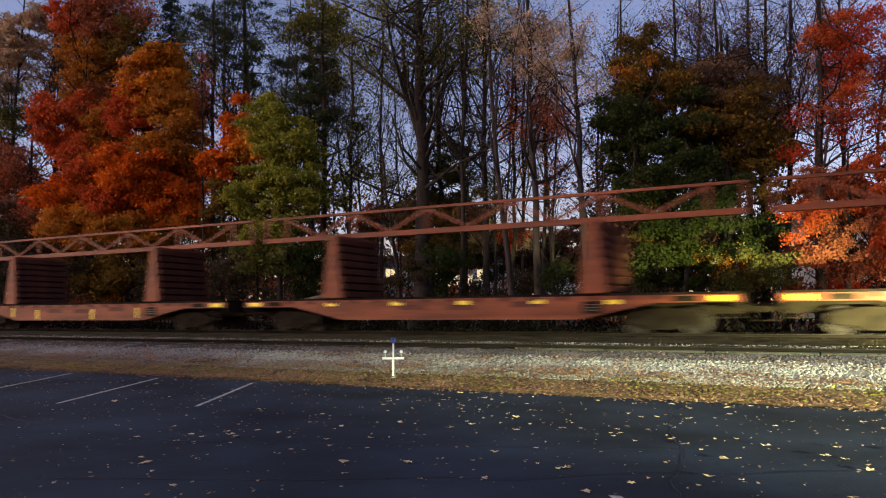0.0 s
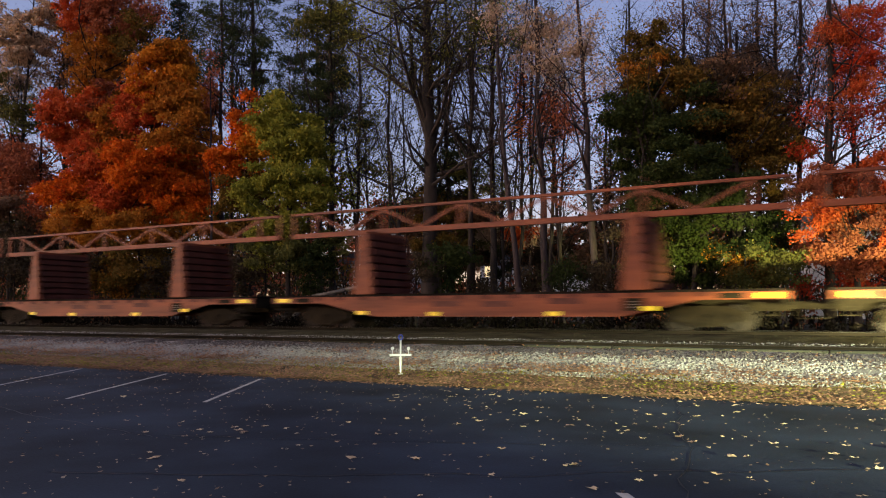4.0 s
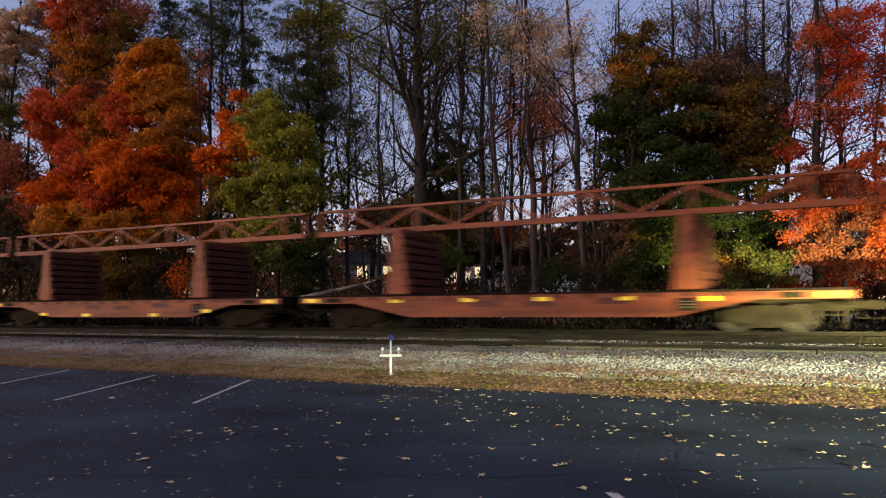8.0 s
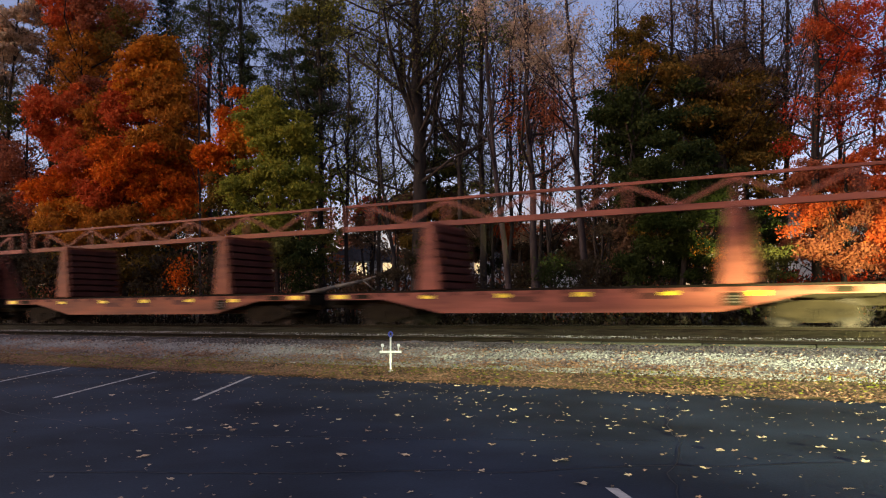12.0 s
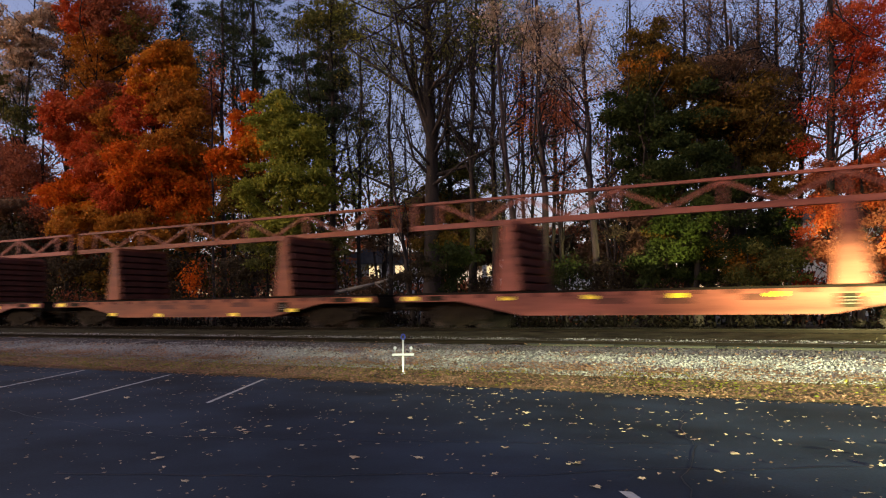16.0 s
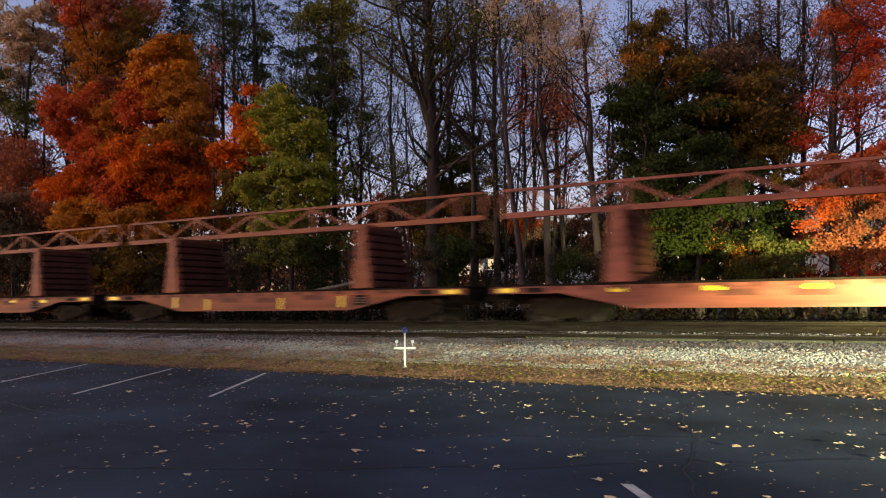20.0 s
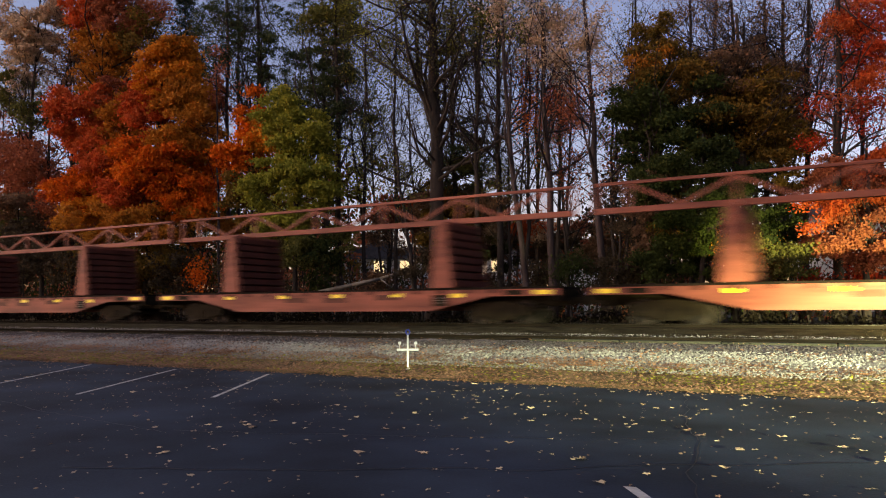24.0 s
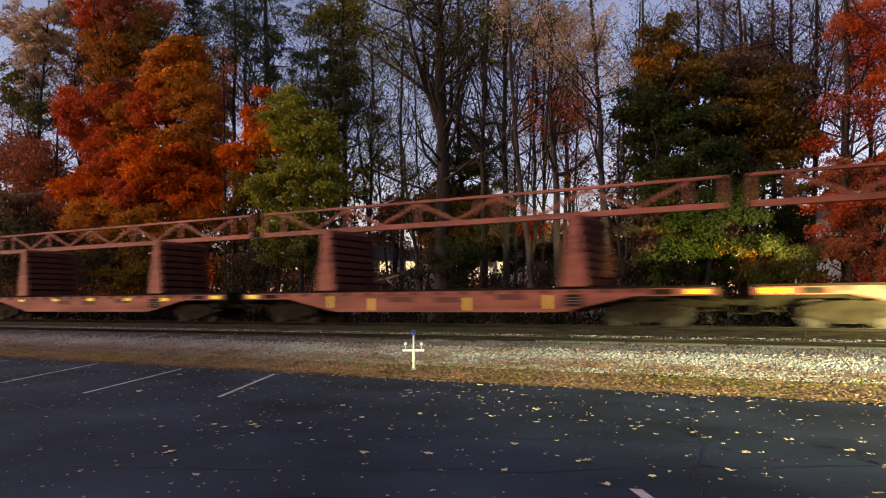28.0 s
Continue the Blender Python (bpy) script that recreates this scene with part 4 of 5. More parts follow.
tree("shrub", "undergrowth shrub at the wood edge", -16.34, 30.90, 4.13, 0.03, 0.05, "bark_dark", 10, 4, 0.072, 0.35, 1.00,
     [(0.02, 0.00, 3.63, 1.35, 1.35, 3575, "darkgreen")], category="shrub")
tree("shrub", "undergrowth shrub at the wood edge", -14.99, 31.80, 2.64, 0.02, 0.05, "bark_dark", 10, 4, 0.072, 0.35, 1.00,
     [(0.01, 0.00, 2.81, 1.08, 0.67, 1430, "wood_shade")], category="shrub")
tree("shrub", "undergrowth shrub at the wood edge", -12.76, 32.70, 2.87, 0.03, 0.05, "bark_dark", 10, 4, 0.071, 0.35, 1.00,
     [(0.02, 0.00, 3.05, 1.20, 0.67, 1606, "wood_shade")], category="shrub")
tree("shrub", "undergrowth shrub at the wood edge", -10.17, 30.00, 2.99, 0.04, 0.05, "bark_dark", 10, 4, 0.064, 0.35, 1.00,
     [(0.02, 0.00, 3.12, 1.08, 0.72, 1929, "darkgreen")], category="shrub")
tree("shrub", "undergrowth shrub at the wood edge", -9.22, 30.90, 2.76, 0.04, 0.05, "bark_dark", 10, 4, 0.065, 0.35, 1.00,
     [(0.02, 0.00, 2.89, 1.09, 0.73, 1929, "wood_shade")], category="shrub")
tree("shrub", "undergrowth shrub at the wood edge", -8.24, 31.80, 4.50, 0.09, 0.05, "bark_dark", 10, 4, 0.065, 0.35, 1.00,
     [(0.05, 0.00, 3.87, 1.23, 1.47, 4290, "wood_shade")], category="shrub")
tree("shrub", "undergrowth shrub at the wood edge", -7.48, 32.70, 5.80, 0.14, 0.05, "bark_dark", 10, 4, 0.066, 0.35, 1.00,
     [(0.10, 0.00, 5.39, 0.95, 1.25, 2717, "brown")], category="shrub")
tree("shrub", "undergrowth shrub at the wood edge", -1.72, 30.00, 3.05, 0.08, 0.05, "bark_dark", 10, 4, 0.056, 0.35, 1.00,
     [(0.04, 0.00, 3.06, 1.04, 0.84, 2860, "olive")], category="shrub")
tree("shrub", "undergrowth shrub at the wood edge", -4.84, 30.90, 2.93, 0.06, 0.05, "bark_dark", 10, 4, 0.060, 0.35, 1.00,
     [(0.03, 0.00, 2.99, 1.36, 0.79, 3003, "green")], category="shrub")
tree("shrub", "undergrowth shrub at the wood edge", -28.34, 31.80, 5.50, -0.05, 0.05, "bark_dark", 10, 4, 0.085, 0.35, 1.00,
     [(-0.03, 0.00, 5.07, 0.96, 1.28, 1716, "yellowgreen")], category="shrub")
tree("shrub", "undergrowth shrub at the wood edge", -22.07, 32.70, 2.77, 0.00, 0.05, "bark_dark", 10, 4, 0.081, 0.35, 1.00,
     [(0.00, 0.00, 3.01, 1.51, 0.60, 1430, "brown")], category="shrub")
tree("shrub", "undergrowth shrub at the wood edge", -3.07, 30.00, 3.11, 0.08, 0.05, "bark_dark", 10, 4, 0.057, 0.35, 1.00,
     [(0.04, 0.00, 3.11, 1.28, 0.86, 3432, "olive")], category="shrub")
tree("shrub", "undergrowth shrub at the wood edge", -1.19, 30.90, 2.06, 0.04, 0.05, "bark_dark", 10, 4, 0.057, 0.35, 1.00,
     [(0.03, 0.00, 2.61, 1.06, 0.30, 770, "scarlet")], category="shrub")
tree("shrub", "undergrowth shrub at the wood edge", 0.49, 31.80, 2.17, 0.05, 0.05, "bark_dark", 10, 4, 0.057, 0.35, 1.00,
     [(0.03, 0.00, 2.68, 1.28, 0.34, 1372, "scarlet")], category="shrub")
tree("tree", "low brown leafy growth between the trunks", -19.93, 37.00, 7.76, 0.07, 0.10, "bark_dark", 14, 6, 0.086, 0.35, 1.00,
     [(-1.65, 0.00, 6.92, 1.33, 1.33, 4940, "brown"), (0.42, 0.00, 7.44, 1.78, 1.46, 7800, "olivebrown"), (2.39, 0.00, 7.45, 1.27, 1.27, 4940, "brown"), (2.20, 0.00, 6.19, 1.27, 1.27, 4940, "olive"), (-3.81, 0.00, 5.88, 1.35, 1.35, 2340, "brown"), (0.39, 0.00, 5.00, 2.58, 1.29, 6760, "brown")], category="tree")
tree("tree", "low dark growth between the trunks", -15.26, 40.00, 6.12, 0.10, 0.10, "bark_dark", 14, 6, 0.087, 0.35, 1.00,
     [(-2.07, 0.00, 5.10, 1.34, 1.17, 2600, "brown"), (0.06, 0.00, 5.00, 1.47, 1.14, 3380, "wood_shade"), (2.75, 0.00, 5.19, 1.43, 1.43, 3380, "rust"), (4.34, 0.00, 4.79, 1.24, 1.56, 3120, "olivebrown")], category="tree")
tree("tree", "dark leafy growth at the wood edge", -55.79, 34.00, 10.10, -0.49, 0.10, "bark_dark", 14, 6, 0.116, 0.35, 1.00,
     [(-0.40, 0.00, 9.39, 3.08, 1.54, 4680, "brown"), (1.90, 0.00, 6.84, 3.44, 1.50, 5720, "wood_shade"), (3.83, 0.00, 9.30, 1.27, 1.06, 1300, "rust"), (-4.88, 0.00, 8.56, 2.73, 2.73, 3640, "olive")], category="tree")
tree("tree", "twiggy bare tree against the sky", -6.13, 41.00, 21.38, 0.79, 0.15, "bark_dark", 34, 10, 0.080, 0.40, 1.70,
     [(0.54, 0.00, 16.89, 1.84, 1.84, 400, "brown"), (-0.42, 0.00, 14.86, 1.54, 1.54, 400, "brown")], category="tree")
tree("tree", "twiggy bare tree against the sky", -3.61, 42.00, 21.21, 0.67, 0.15, "bark_dark", 48, 10, 0.079, 0.40, 1.70,
     [(0.48, 0.00, 17.37, 1.82, 1.82, 400, "brown"), (1.45, 0.00, 14.10, 1.49, 1.49, 400, "brown")], category="tree")
tree("tree", "twiggy bare tree against the sky", 0.63, 41.00, 19.60, 0.75, 0.14, "bark_dark", 50, 12, 0.073, 0.40, 1.60,
     [(0.61, 0.00, 14.95, 1.68, 1.68, 2080, "rust"), (-0.47, 0.00, 12.84, 1.13, 1.41, 960, "rust")], category="tree")
tree("tree", "tall dark brown tree with rust sprays behind the maple", -55.04, 43.00, 32.56, -0.84, 0.26, "bark_dark", 30, 6, 0.120, 0.30, 1.00,
     [(1.33, 0.00, 27.41, 2.88, 2.08, 900, "brown"), (5.33, 0.00, 24.88, 2.04, 2.01, 900, "olivebrown"), (-1.13, 0.00, 24.99, 2.97, 2.10, 3150, "rust"), (-2.07, 0.00, 21.49, 3.00, 2.88, 5250, "olivebrown"), (-5.00, 0.00, 25.12, 2.37, 2.16, 1350, "darkorange"), (-1.42, 0.00, 16.75, 3.31, 2.57, 6000, "darkorange"), (-2.35, 0.00, 13.27, 4.42, 2.04, 5250, "olivebrown"), (8.27, 0.00, 18.54, 1.93, 2.88, 3000, "olivebrown"), (9.74, 0.00, 13.62, 2.00, 2.80, 3375, "brown")], category="tree")
tree("pine_tree", "tall pine with a see-through crown of fine needles", -39.85, 41.00, 29.01, -0.57, 0.20, "bark_dark", 30, 7, 0.100, 0.30, 1.20,
     [(-1.93, 0.00, 24.15, 2.48, 1.10, 1700, "pine"), (0.86, 0.00, 18.75, 2.24, 1.06, 1400, "pine"), (-0.52, 0.00, 17.18, 2.28, 1.11, 2000, "rust")], category="tree")
tree("pine_tree", "dark bushy pine with drooping boughs", -28.48, 37.00, 23.74, -0.59, 0.20, "bark_dark", 30, 6, 0.090, 0.25, 1.10,
     [(-0.24, 0.00, 19.48, 2.01, 0.91, 1560, "olive"), (-0.44, 0.00, 17.63, 2.32, 0.75, 2160, "pine"), (1.15, 0.00, 16.08, 1.73, 0.66, 1560, "pine"), (-0.86, 0.00, 15.45, 1.98, 0.75, 1800, "pine"), (0.95, 0.00, 14.46, 1.73, 0.66, 1680, "pine"), (1.56, 0.00, 18.04, 1.51, 0.92, 1560, "olive"), (2.05, 0.00, 12.87, 1.69, 0.90, 900, "pine")], category="tree")
tree("tree", "dense dusky tree whose brown crown fills the gap", -4.15, 36.00, 14.03, 0.54, 0.22, "bark_dark", 40, 10, 0.062, 0.30, 1.30,
     [(-0.90, 0.00, 12.84, 1.26, 1.10, 4200, "olivebrown"), (0.86, 0.00, 12.84, 1.32, 0.81, 3000, "brown"), (2.26, 0.00, 11.82, 0.92, 1.05, 2400, "brown"), (-0.20, 0.00, 11.09, 1.59, 1.21, 8000, "olivebrown"), (1.49, 0.00, 10.34, 1.29, 1.18, 7000, "olivebrown"), (-1.39, 0.00, 9.88, 1.14, 0.95, 5000, "darkgreen"), (0.47, 0.00, 8.86, 1.67, 0.93, 8500, "darkgreen"), (2.25, 0.00, 8.68, 0.80, 1.03, 4200, "olivebrown"), (2.55, 0.00, 10.20, 0.64, 1.03, 2500, "brown")], category="tree")
tree("tree", "rust and red undergrowth tree before the house", -0.33, 33.00, 6.72, 0.23, 0.10, "bark_dark", 22, 6, 0.056, 0.30, 1.00,
     [(0.08, 0.00, 6.54, 0.80, 0.80, 5200, "rust"), (1.09, 0.00, 6.68, 0.77, 0.79, 5200, "redorange"), (0.32, 0.00, 5.15, 0.89, 0.79, 5600, "rust"), (-1.48, 0.00, 6.43, 0.59, 0.70, 2600, "olivebrown"), (-1.97, 0.00, 4.82, 0.85, 0.94, 5000, "darkgreen"), (-0.54, 0.00, 4.05, 0.81, 0.57, 3600, "rust")], category="tree")
tree("tree", "slim trunk hung with thin olive leaves", -22.20, 35.00, 19.87, 0.15, 0.12, "bark_dark", 34, 9, 0.080, 0.30, 1.70,
     [(-0.46, 0.00, 18.02, 1.91, 1.53, 550, "olive"), (0.71, 0.00, 14.80, 1.49, 1.65, 440, "olive"), (-1.62, 0.00, 15.50, 1.57, 1.53, 440, "yellowgreen"), (-0.79, 0.00, 9.05, 1.52, 1.15, 715, "olive")], category="tree")
tree("tree", "slim trunk hung with thin olive leaves", -17.40, 36.00, 19.26, -0.02, 0.13, "bark_dark", 34, 9, 0.080, 0.30, 1.70,
     [(0.11, 0.00, 17.36, 1.89, 1.63, 1000, "olive"), (1.12, 0.00, 14.29, 1.51, 1.59, 800, "olive"), (-0.64, 0.00, 11.33, 1.39, 1.60, 800, "pine"), (0.39, 0.00, 9.00, 1.35, 1.25, 800, "pine")], category="tree")
tree("tree", "slim trunk with thin tan and green leaves", -14.52, 37.00, 18.94, 0.38, 0.12, "bark_dark", 34, 9, 0.080, 0.30, 1.70,
     [(-0.12, 0.00, 17.54, 1.65, 1.45, 1900, "olive"), (1.17, 0.00, 15.38, 1.59, 1.57, 800, "tan"), (2.41, 0.00, 13.62, 1.23, 1.39, 1400, "olive"), (1.43, 0.00, 11.89, 1.41, 1.54, 700, "tan"), (3.39, 0.00, 15.93, 1.21, 1.38, 700, "tan")], category="tree")
tree("tree", "low dusky growth with salmon leaves between the trunks", -14.91, 38.00, 5.96, 0.05, 0.08, "bark_dark", 20, 7, 0.075, 0.20, 1.40,
     [(-0.98, 0.00, 5.38, 1.51, 1.11, 3600, "brown"), (0.21, 0.00, 5.79, 1.15, 0.69, 1500, "redorange"), (1.50, 0.00, 4.80, 1.43, 0.92, 3600, "wood_shade"), (3.24, 0.00, 4.88, 1.22, 1.06, 3600, "brown"), (-2.03, 0.00, 4.46, 1.38, 0.96, 3000, "darkgreen"), (2.28, 0.00, 3.70, 2.16, 0.76, 4600, "wood_shade"), (-3.81, 0.00, 5.51, 1.43, 1.31, 3000, "olive")], category="tree")
tree("tree", "small pink-leaved tree inside the wood", -23.95, 37.00, 7.64, -0.03, 0.07, "bark_dark", 14, 7, 0.080, 0.30, 1.20,
     [(-0.02, 0.00, 7.79, 1.12, 0.55, 1500, "redorange"), (0.86, 0.00, 6.98, 0.86, 0.47, 900, "rust"), (-1.16, 0.00, 6.76, 0.90, 0.62, 1000, "brown")], category="tree")
tree("tree", "slender tree with sparse rust leaves", -11.39, 33.00, 12.73, 0.36, 0.08, "bark_dark", 30, 9, 0.070, 0.20, 1.60,
     [(0.14, 0.00, 10.45, 0.97, 1.64, 1000, "rust"), (0.51, 0.00, 7.69, 0.82, 1.07, 700, "rust"), (-1.18, 0.00, 8.66, 0.86, 1.38, 600, "olive")], category="tree")
tree("tree", "slender tree with sparse small leaves", -8.98, 33.00, 10.23, 0.09, 0.07, "bark_dark", 26, 9, 0.070, 0.20, 1.60,
     [(0.02, 0.00, 9.11, 0.65, 1.32, 800, "olive"), (0.23, 0.00, 6.98, 0.65, 1.04, 800, "brown")], category="tree")
tree("oak_tree", "dark oak limbs hung with dull olive leaves", -19.22, 35.50, 20.96, -0.69, 0.26, "bark_dark", 34, 9, 0.078, 0.30, 1.60,
     [(-1.07, 0.00, 18.42, 2.54, 1.67, 1200, "olive"), (-2.97, 0.00, 17.09, 1.90, 1.70, 700, "olive"), (1.81, 0.00, 15.92, 2.04, 1.92, 900, "olive"), (-0.33, 0.00, 13.99, 2.13, 1.30, 500, "olive"), (1.07, 0.00, 8.71, 1.54, 1.56, 900, "pine"), (-1.07, 0.00, 8.57, 1.44, 1.28, 500, "darkgreen")], category="tree")
tree("tree", "leafy sapling with thin dark green leaves", -15.07, 34.50, 13.48, 0.32, 0.08, "bark_dark", 26, 8, 0.072, 0.20, 1.50,
     [(0.07, 0.00, 9.76, 1.25, 1.78, 1000, "darkgreen"), (-0.27, 0.00, 7.42, 1.26, 1.18, 1300, "olive")], category="tree")
tree("tree", "red-orange spray at the top of the brown tree", -56.04, 41.00, 30.45, -1.21, 0.12, "bark_dark", 16, 6, 0.120, 0.40, 1.00,
     [(-1.83, 0.00, 27.75, 2.59, 1.47, 4600, "redorange"), (-3.22, 0.00, 25.41, 1.87, 1.26, 1900, "darkorange"), (0.77, 0.00, 28.26, 2.20, 1.03, 1900, "rust")], category="tree")
tree("tree", "dusky purple-brown bush at the wood edge", -6.89, 31.50, 6.67, 0.14, 0.08, "bark_dark", 20, 7, 0.060, 0.15, 1.10,
     [(0.12, 0.00, 6.61, 0.70, 0.68, 5200, "brown"), (-0.52, 0.00, 5.44, 0.62, 0.97, 4600, "brown"), (0.54, 0.00, 5.13, 0.69, 0.96, 4600, "olivebrown"), (-0.32, 0.00, 3.85, 0.94, 0.72, 5200, "brown"), (0.93, 0.00, 6.31, 0.57, 0.72, 2600, "olivebrown")], category="tree")
tree("tree", "brownish leafy growth low on the oak", -18.00, 34.50, 6.87, 0.02, 0.08, "bark_dark", 16, 7, 0.075, 0.20, 1.20,
     [(-1.90, 0.00, 7.20, 1.33, 0.62, 3600, "brown"), (0.35, 0.00, 6.68, 1.49, 0.54, 3600, "olivebrown"), (2.01, 0.00, 6.73, 1.12, 0.59, 2600, "brown"), (-0.67, 0.00, 5.53, 1.69, 0.91, 3600, "olivebrown")], category="tree")



def thicket(name, label, n, x0, x1, y0, y1, tall, size, pals, seed, stems=0):
    """Dense growth nobody could count: leaves in ragged heaps, with thin stems."""
    r = np.random.default_rng(seed)
    ob = thing(name, label, "thicket", kind="stuff", m=pose(0, 0, 0))
    for q, pal in enumerate(pals):
        k = max(20, n // 40)
        cx, cy = r.uniform(x0, x1, k), r.uniform(y0, y1, k)
        top = tall * (0.45 + 0.55 * np.array([0.5 + 0.5 * noise.noise((a * 0.13, b * 0.13, seed)) for a, b in zip(cx, cy)]) + r.uniform(-0.1, 0.1, k))
        c = np.stack([cx, cy, np.array([height(b) for b in cy]) + top * r.uniform(0, 1, k) ** 0.8], 1)
        p = c[r.integers(0, k, n)] + r.normal(size=(n, 3)) * np.array([0.5, 0.5, 0.22]) * (0.6 + tall * 0.07)
        a = r.normal(size=(n, 3))
        a /= np.linalg.norm(a, axis=1)[:, None]
        b = np.cross(a, r.normal(size=(n, 3)))
        b /= np.linalg.norm(b, axis=1)[:, None]
        s = size * r.uniform(0.6, 1.4, n)[:, None]
        v = np.stack([p + a * s, p + b * s * 0.6, p - a * s, p - b * s * 0.6], 1).reshape(-1, 3)
        i = 4 * np.arange(n)[:, None]
        part("foliage", sheet("foliage", v, np.concatenate([i + [0, 1, 2], i + [0, 2, 3]], 1).reshape(-1, 3), LEAF[pal]), ob, label=CROWN[pal])["kind"] = "stuff"
    if stems:
        w = Build()
        q = random.Random(seed)
        for _ in range(stems):
            x, y = q.uniform(x0, x1), q.uniform(y0, y1)
            h, rr = tall * q.uniform(0.5, 1.15), q.uniform(0.03, 0.10)
            a = Vector((x, y, height(y) - 0.2))
            b = a + Vector((q.uniform(-0.8, 0.8), 0, h))
            w.tube(a, b, rr, rr * 0.4, 5, False)
            for _ in range(7):
                c = a.lerp(b, q.uniform(0.3, 1))
                e = c + Vector((q.uniform(-1.6, 1.6), q.uniform(-1, 1), q.uniform(0.3, 1.8)))
                w.tube(c, e, rr * 0.35, 0.01, 3, False)
        part("stems", sheet_of(w, BARK["bark_dark"]), ob, label="thin dark stems")["kind"] = "stuff"


# brush added in near-black so the gap under the cars reads as shade
thicket("brush", "near-black brush added to darken the view under the cars", 9000, -80, 12, 28.9, 30.6, 0.75, 0.08, ("brush_shade", "brush_shade"), 61)
thicket("thicket", "dense dark undergrowth inside the wood", 9000, -105, 12, 35, 42, 3.4, 0.11, ("darkgreen", "wood_shade", "wood_shade", "rust"), 62, 220)
thicket("thicket", "dense mixed growth behind the orange maples", 15000, -120, -34, 44, 54, 15, 0.2, ("darkgreen", "olivebrown", "rust"), 64, 90)
thicket("thicket", "dense growth behind the dark green trees", 5000, -12, -2.6, 38, 44, 11, 0.12, ("darkgreen", "wood_shade"), 65, 25)
thicket("thicket", "dense growth behind the scarlet maple", 4500, 0.3, 14, 38, 44, 10, 0.12, ("rust", "wood_shade"), 66, 25)
# distance haze is put into lighter leaf palettes here
thicket("far_woods", "far woods behind the trees, leaf colours lightened for haze", 16000, -200, 50, 84, 100, 15, 0.45, ("brown", "rust", "tan"), 63, 200)

# pale fallen trunk lying at the edge of the wood
log = Build()
lp = [Vector((-24.4, 31.0, 2.35)), Vector((-22.2, 31.0, 2.72)), Vector((-20.6, 31.1, 3.0)), Vector((-19.4, 31.2, 3.3))]
for i in range(3):
    log.tube(lp[i], lp[i + 1], 0.13 - 0.025 * i, 0.105 - 0.025 * i, 8)
log.tube(lp[2], lp[2] + Vector((0.9, -0.3, -0.5)), 0.05, 0.02, 5).tube(lp[1], lp[1] + Vector((1.0, 0.2, 0.05)), 0.05, 0.02, 5)
log.tube(lp[0], lp[0] + Vector((-2.2, 0.3, -1.7)), 0.13, 0.16, 8)
thing("fallen_log", "pale barkless fallen trunk leaning in the undergrowth", "log", me=log.mesh("fallen_log", M_LOG, smooth=True))


# ---- houses beyond the wood ----
def house(label, x, y, z, wide, deep, tall, turn, lit):
    ob = thing("house", label, "house", m=pose(x, y, z, 0, 0, turn))
    w, d = wide / 2, deep / 2
    part("wall", Build().box(-w, w, -d, d, -1.0, tall).mesh("wall", M_SIDING), ob)
    for k in range(int(tall / 0.45)):
        part("clapboard", Build().box(-w, w, -d - 0.05, -d - 0.005, k * 0.45, k * 0.45 + 0.41).mesh("clapboard", M_SIDING), ob)
    roof = Build().prism([(-w - 0.4, tall), (w + 0.4, tall), (0, tall + wide * 0.22)], -d - 0.4, d + 0.4)
    part("roof", roof.mesh("roof", M_ROOF), ob)
    for i, wx in enumerate((-w * 0.62, 0, w * 0.62)):
        for k, wz in enumerate((0.9, 3.4)):
            if wz + 1.4 > tall:
                continue
            win = part("window", Build().box(-0.55, 0.55, -0.06, 0.02, -0.08, 1.38).mesh("window_frame", M_WHITE, 0.01), ob, pose(wx, -d - 0.06, wz))
            for px in (-0.25, 0.25):
                part("pane", Build().box(px - 0.22, px + 0.22, -0.075, -0.063, 0, 1.3).mesh("pane", M_LITPANE if (i, k) in lit else M_PANE), win)


house("white two-storey house with a lit window seen through the trees", -40.5, 62, 1.2, 8, 8, 4.9, 25, {(1, 1), (2, 1), (1, 0)})
house("white house with a grey roof seen through the trees", -26.8, 63, 1.2, 4.5, 7, 4.9, 20, {(0, 1)})
house("pale house with a dark roof beyond the wood", -23.5, 76, 1.2, 8, 9, 4.9, 15, set())
house("white house with clapboard walls behind the green trees", -0.3, 62, 1.4, 6, 8, 6.4, 0, set())

# ---- marker post by the track ----
post = thing("marker_post", "small white cross-shaped marker with a blue ring on the bank", "marker post", m=pose(-9.16, 15.0, 0.125, 0, 0, 24))
part("stake", Build().box(-0.020, 0.020, -0.015, 0.015, -0.2, 0.80).mesh("stake", M_WHITE, 0.004), post)
part("foot", Build().box(-0.05, 0.05, -0.03, 0.03, -0.2, 0.02).mesh("foot", M_WHITE, 0.01), post)
part("cross_arm", Build().box(-0.26, 0.26, -0.032, -0.017, 0.42, 0.472).mesh("cross_arm", M_WHITE, 0.004), post)
ring = Build()
for k in range(12):
    a, b = k * math.pi / 6, (k + 1) * math.pi / 6
    ring.tube((0.045 * math.cos(a), 0, 0.86 + 0.06 * math.sin(a)), (0.045 * math.cos(b), 0, 0.86 + 0.06 * math.sin(b)), 0.019, 0.019, 6)
part("ring", ring.mesh("ring", M_BLUE), post, label="blue ring on top")
for s in (-0.19, 0.19):
    part("reflector", Build().lathe([(0.035, -0.03), (0.04, -0.018), (0.035, -0.01)], 12).mesh("reflector", M_WHITE), post, pose(s, 0, 0.60))
    part("bracket", Build().box(-0.006, 0.006, -0.03, -0.018, 0.47, 0.585).mesh("bracket", M_WHITE), post, pose(s, 0, 0))
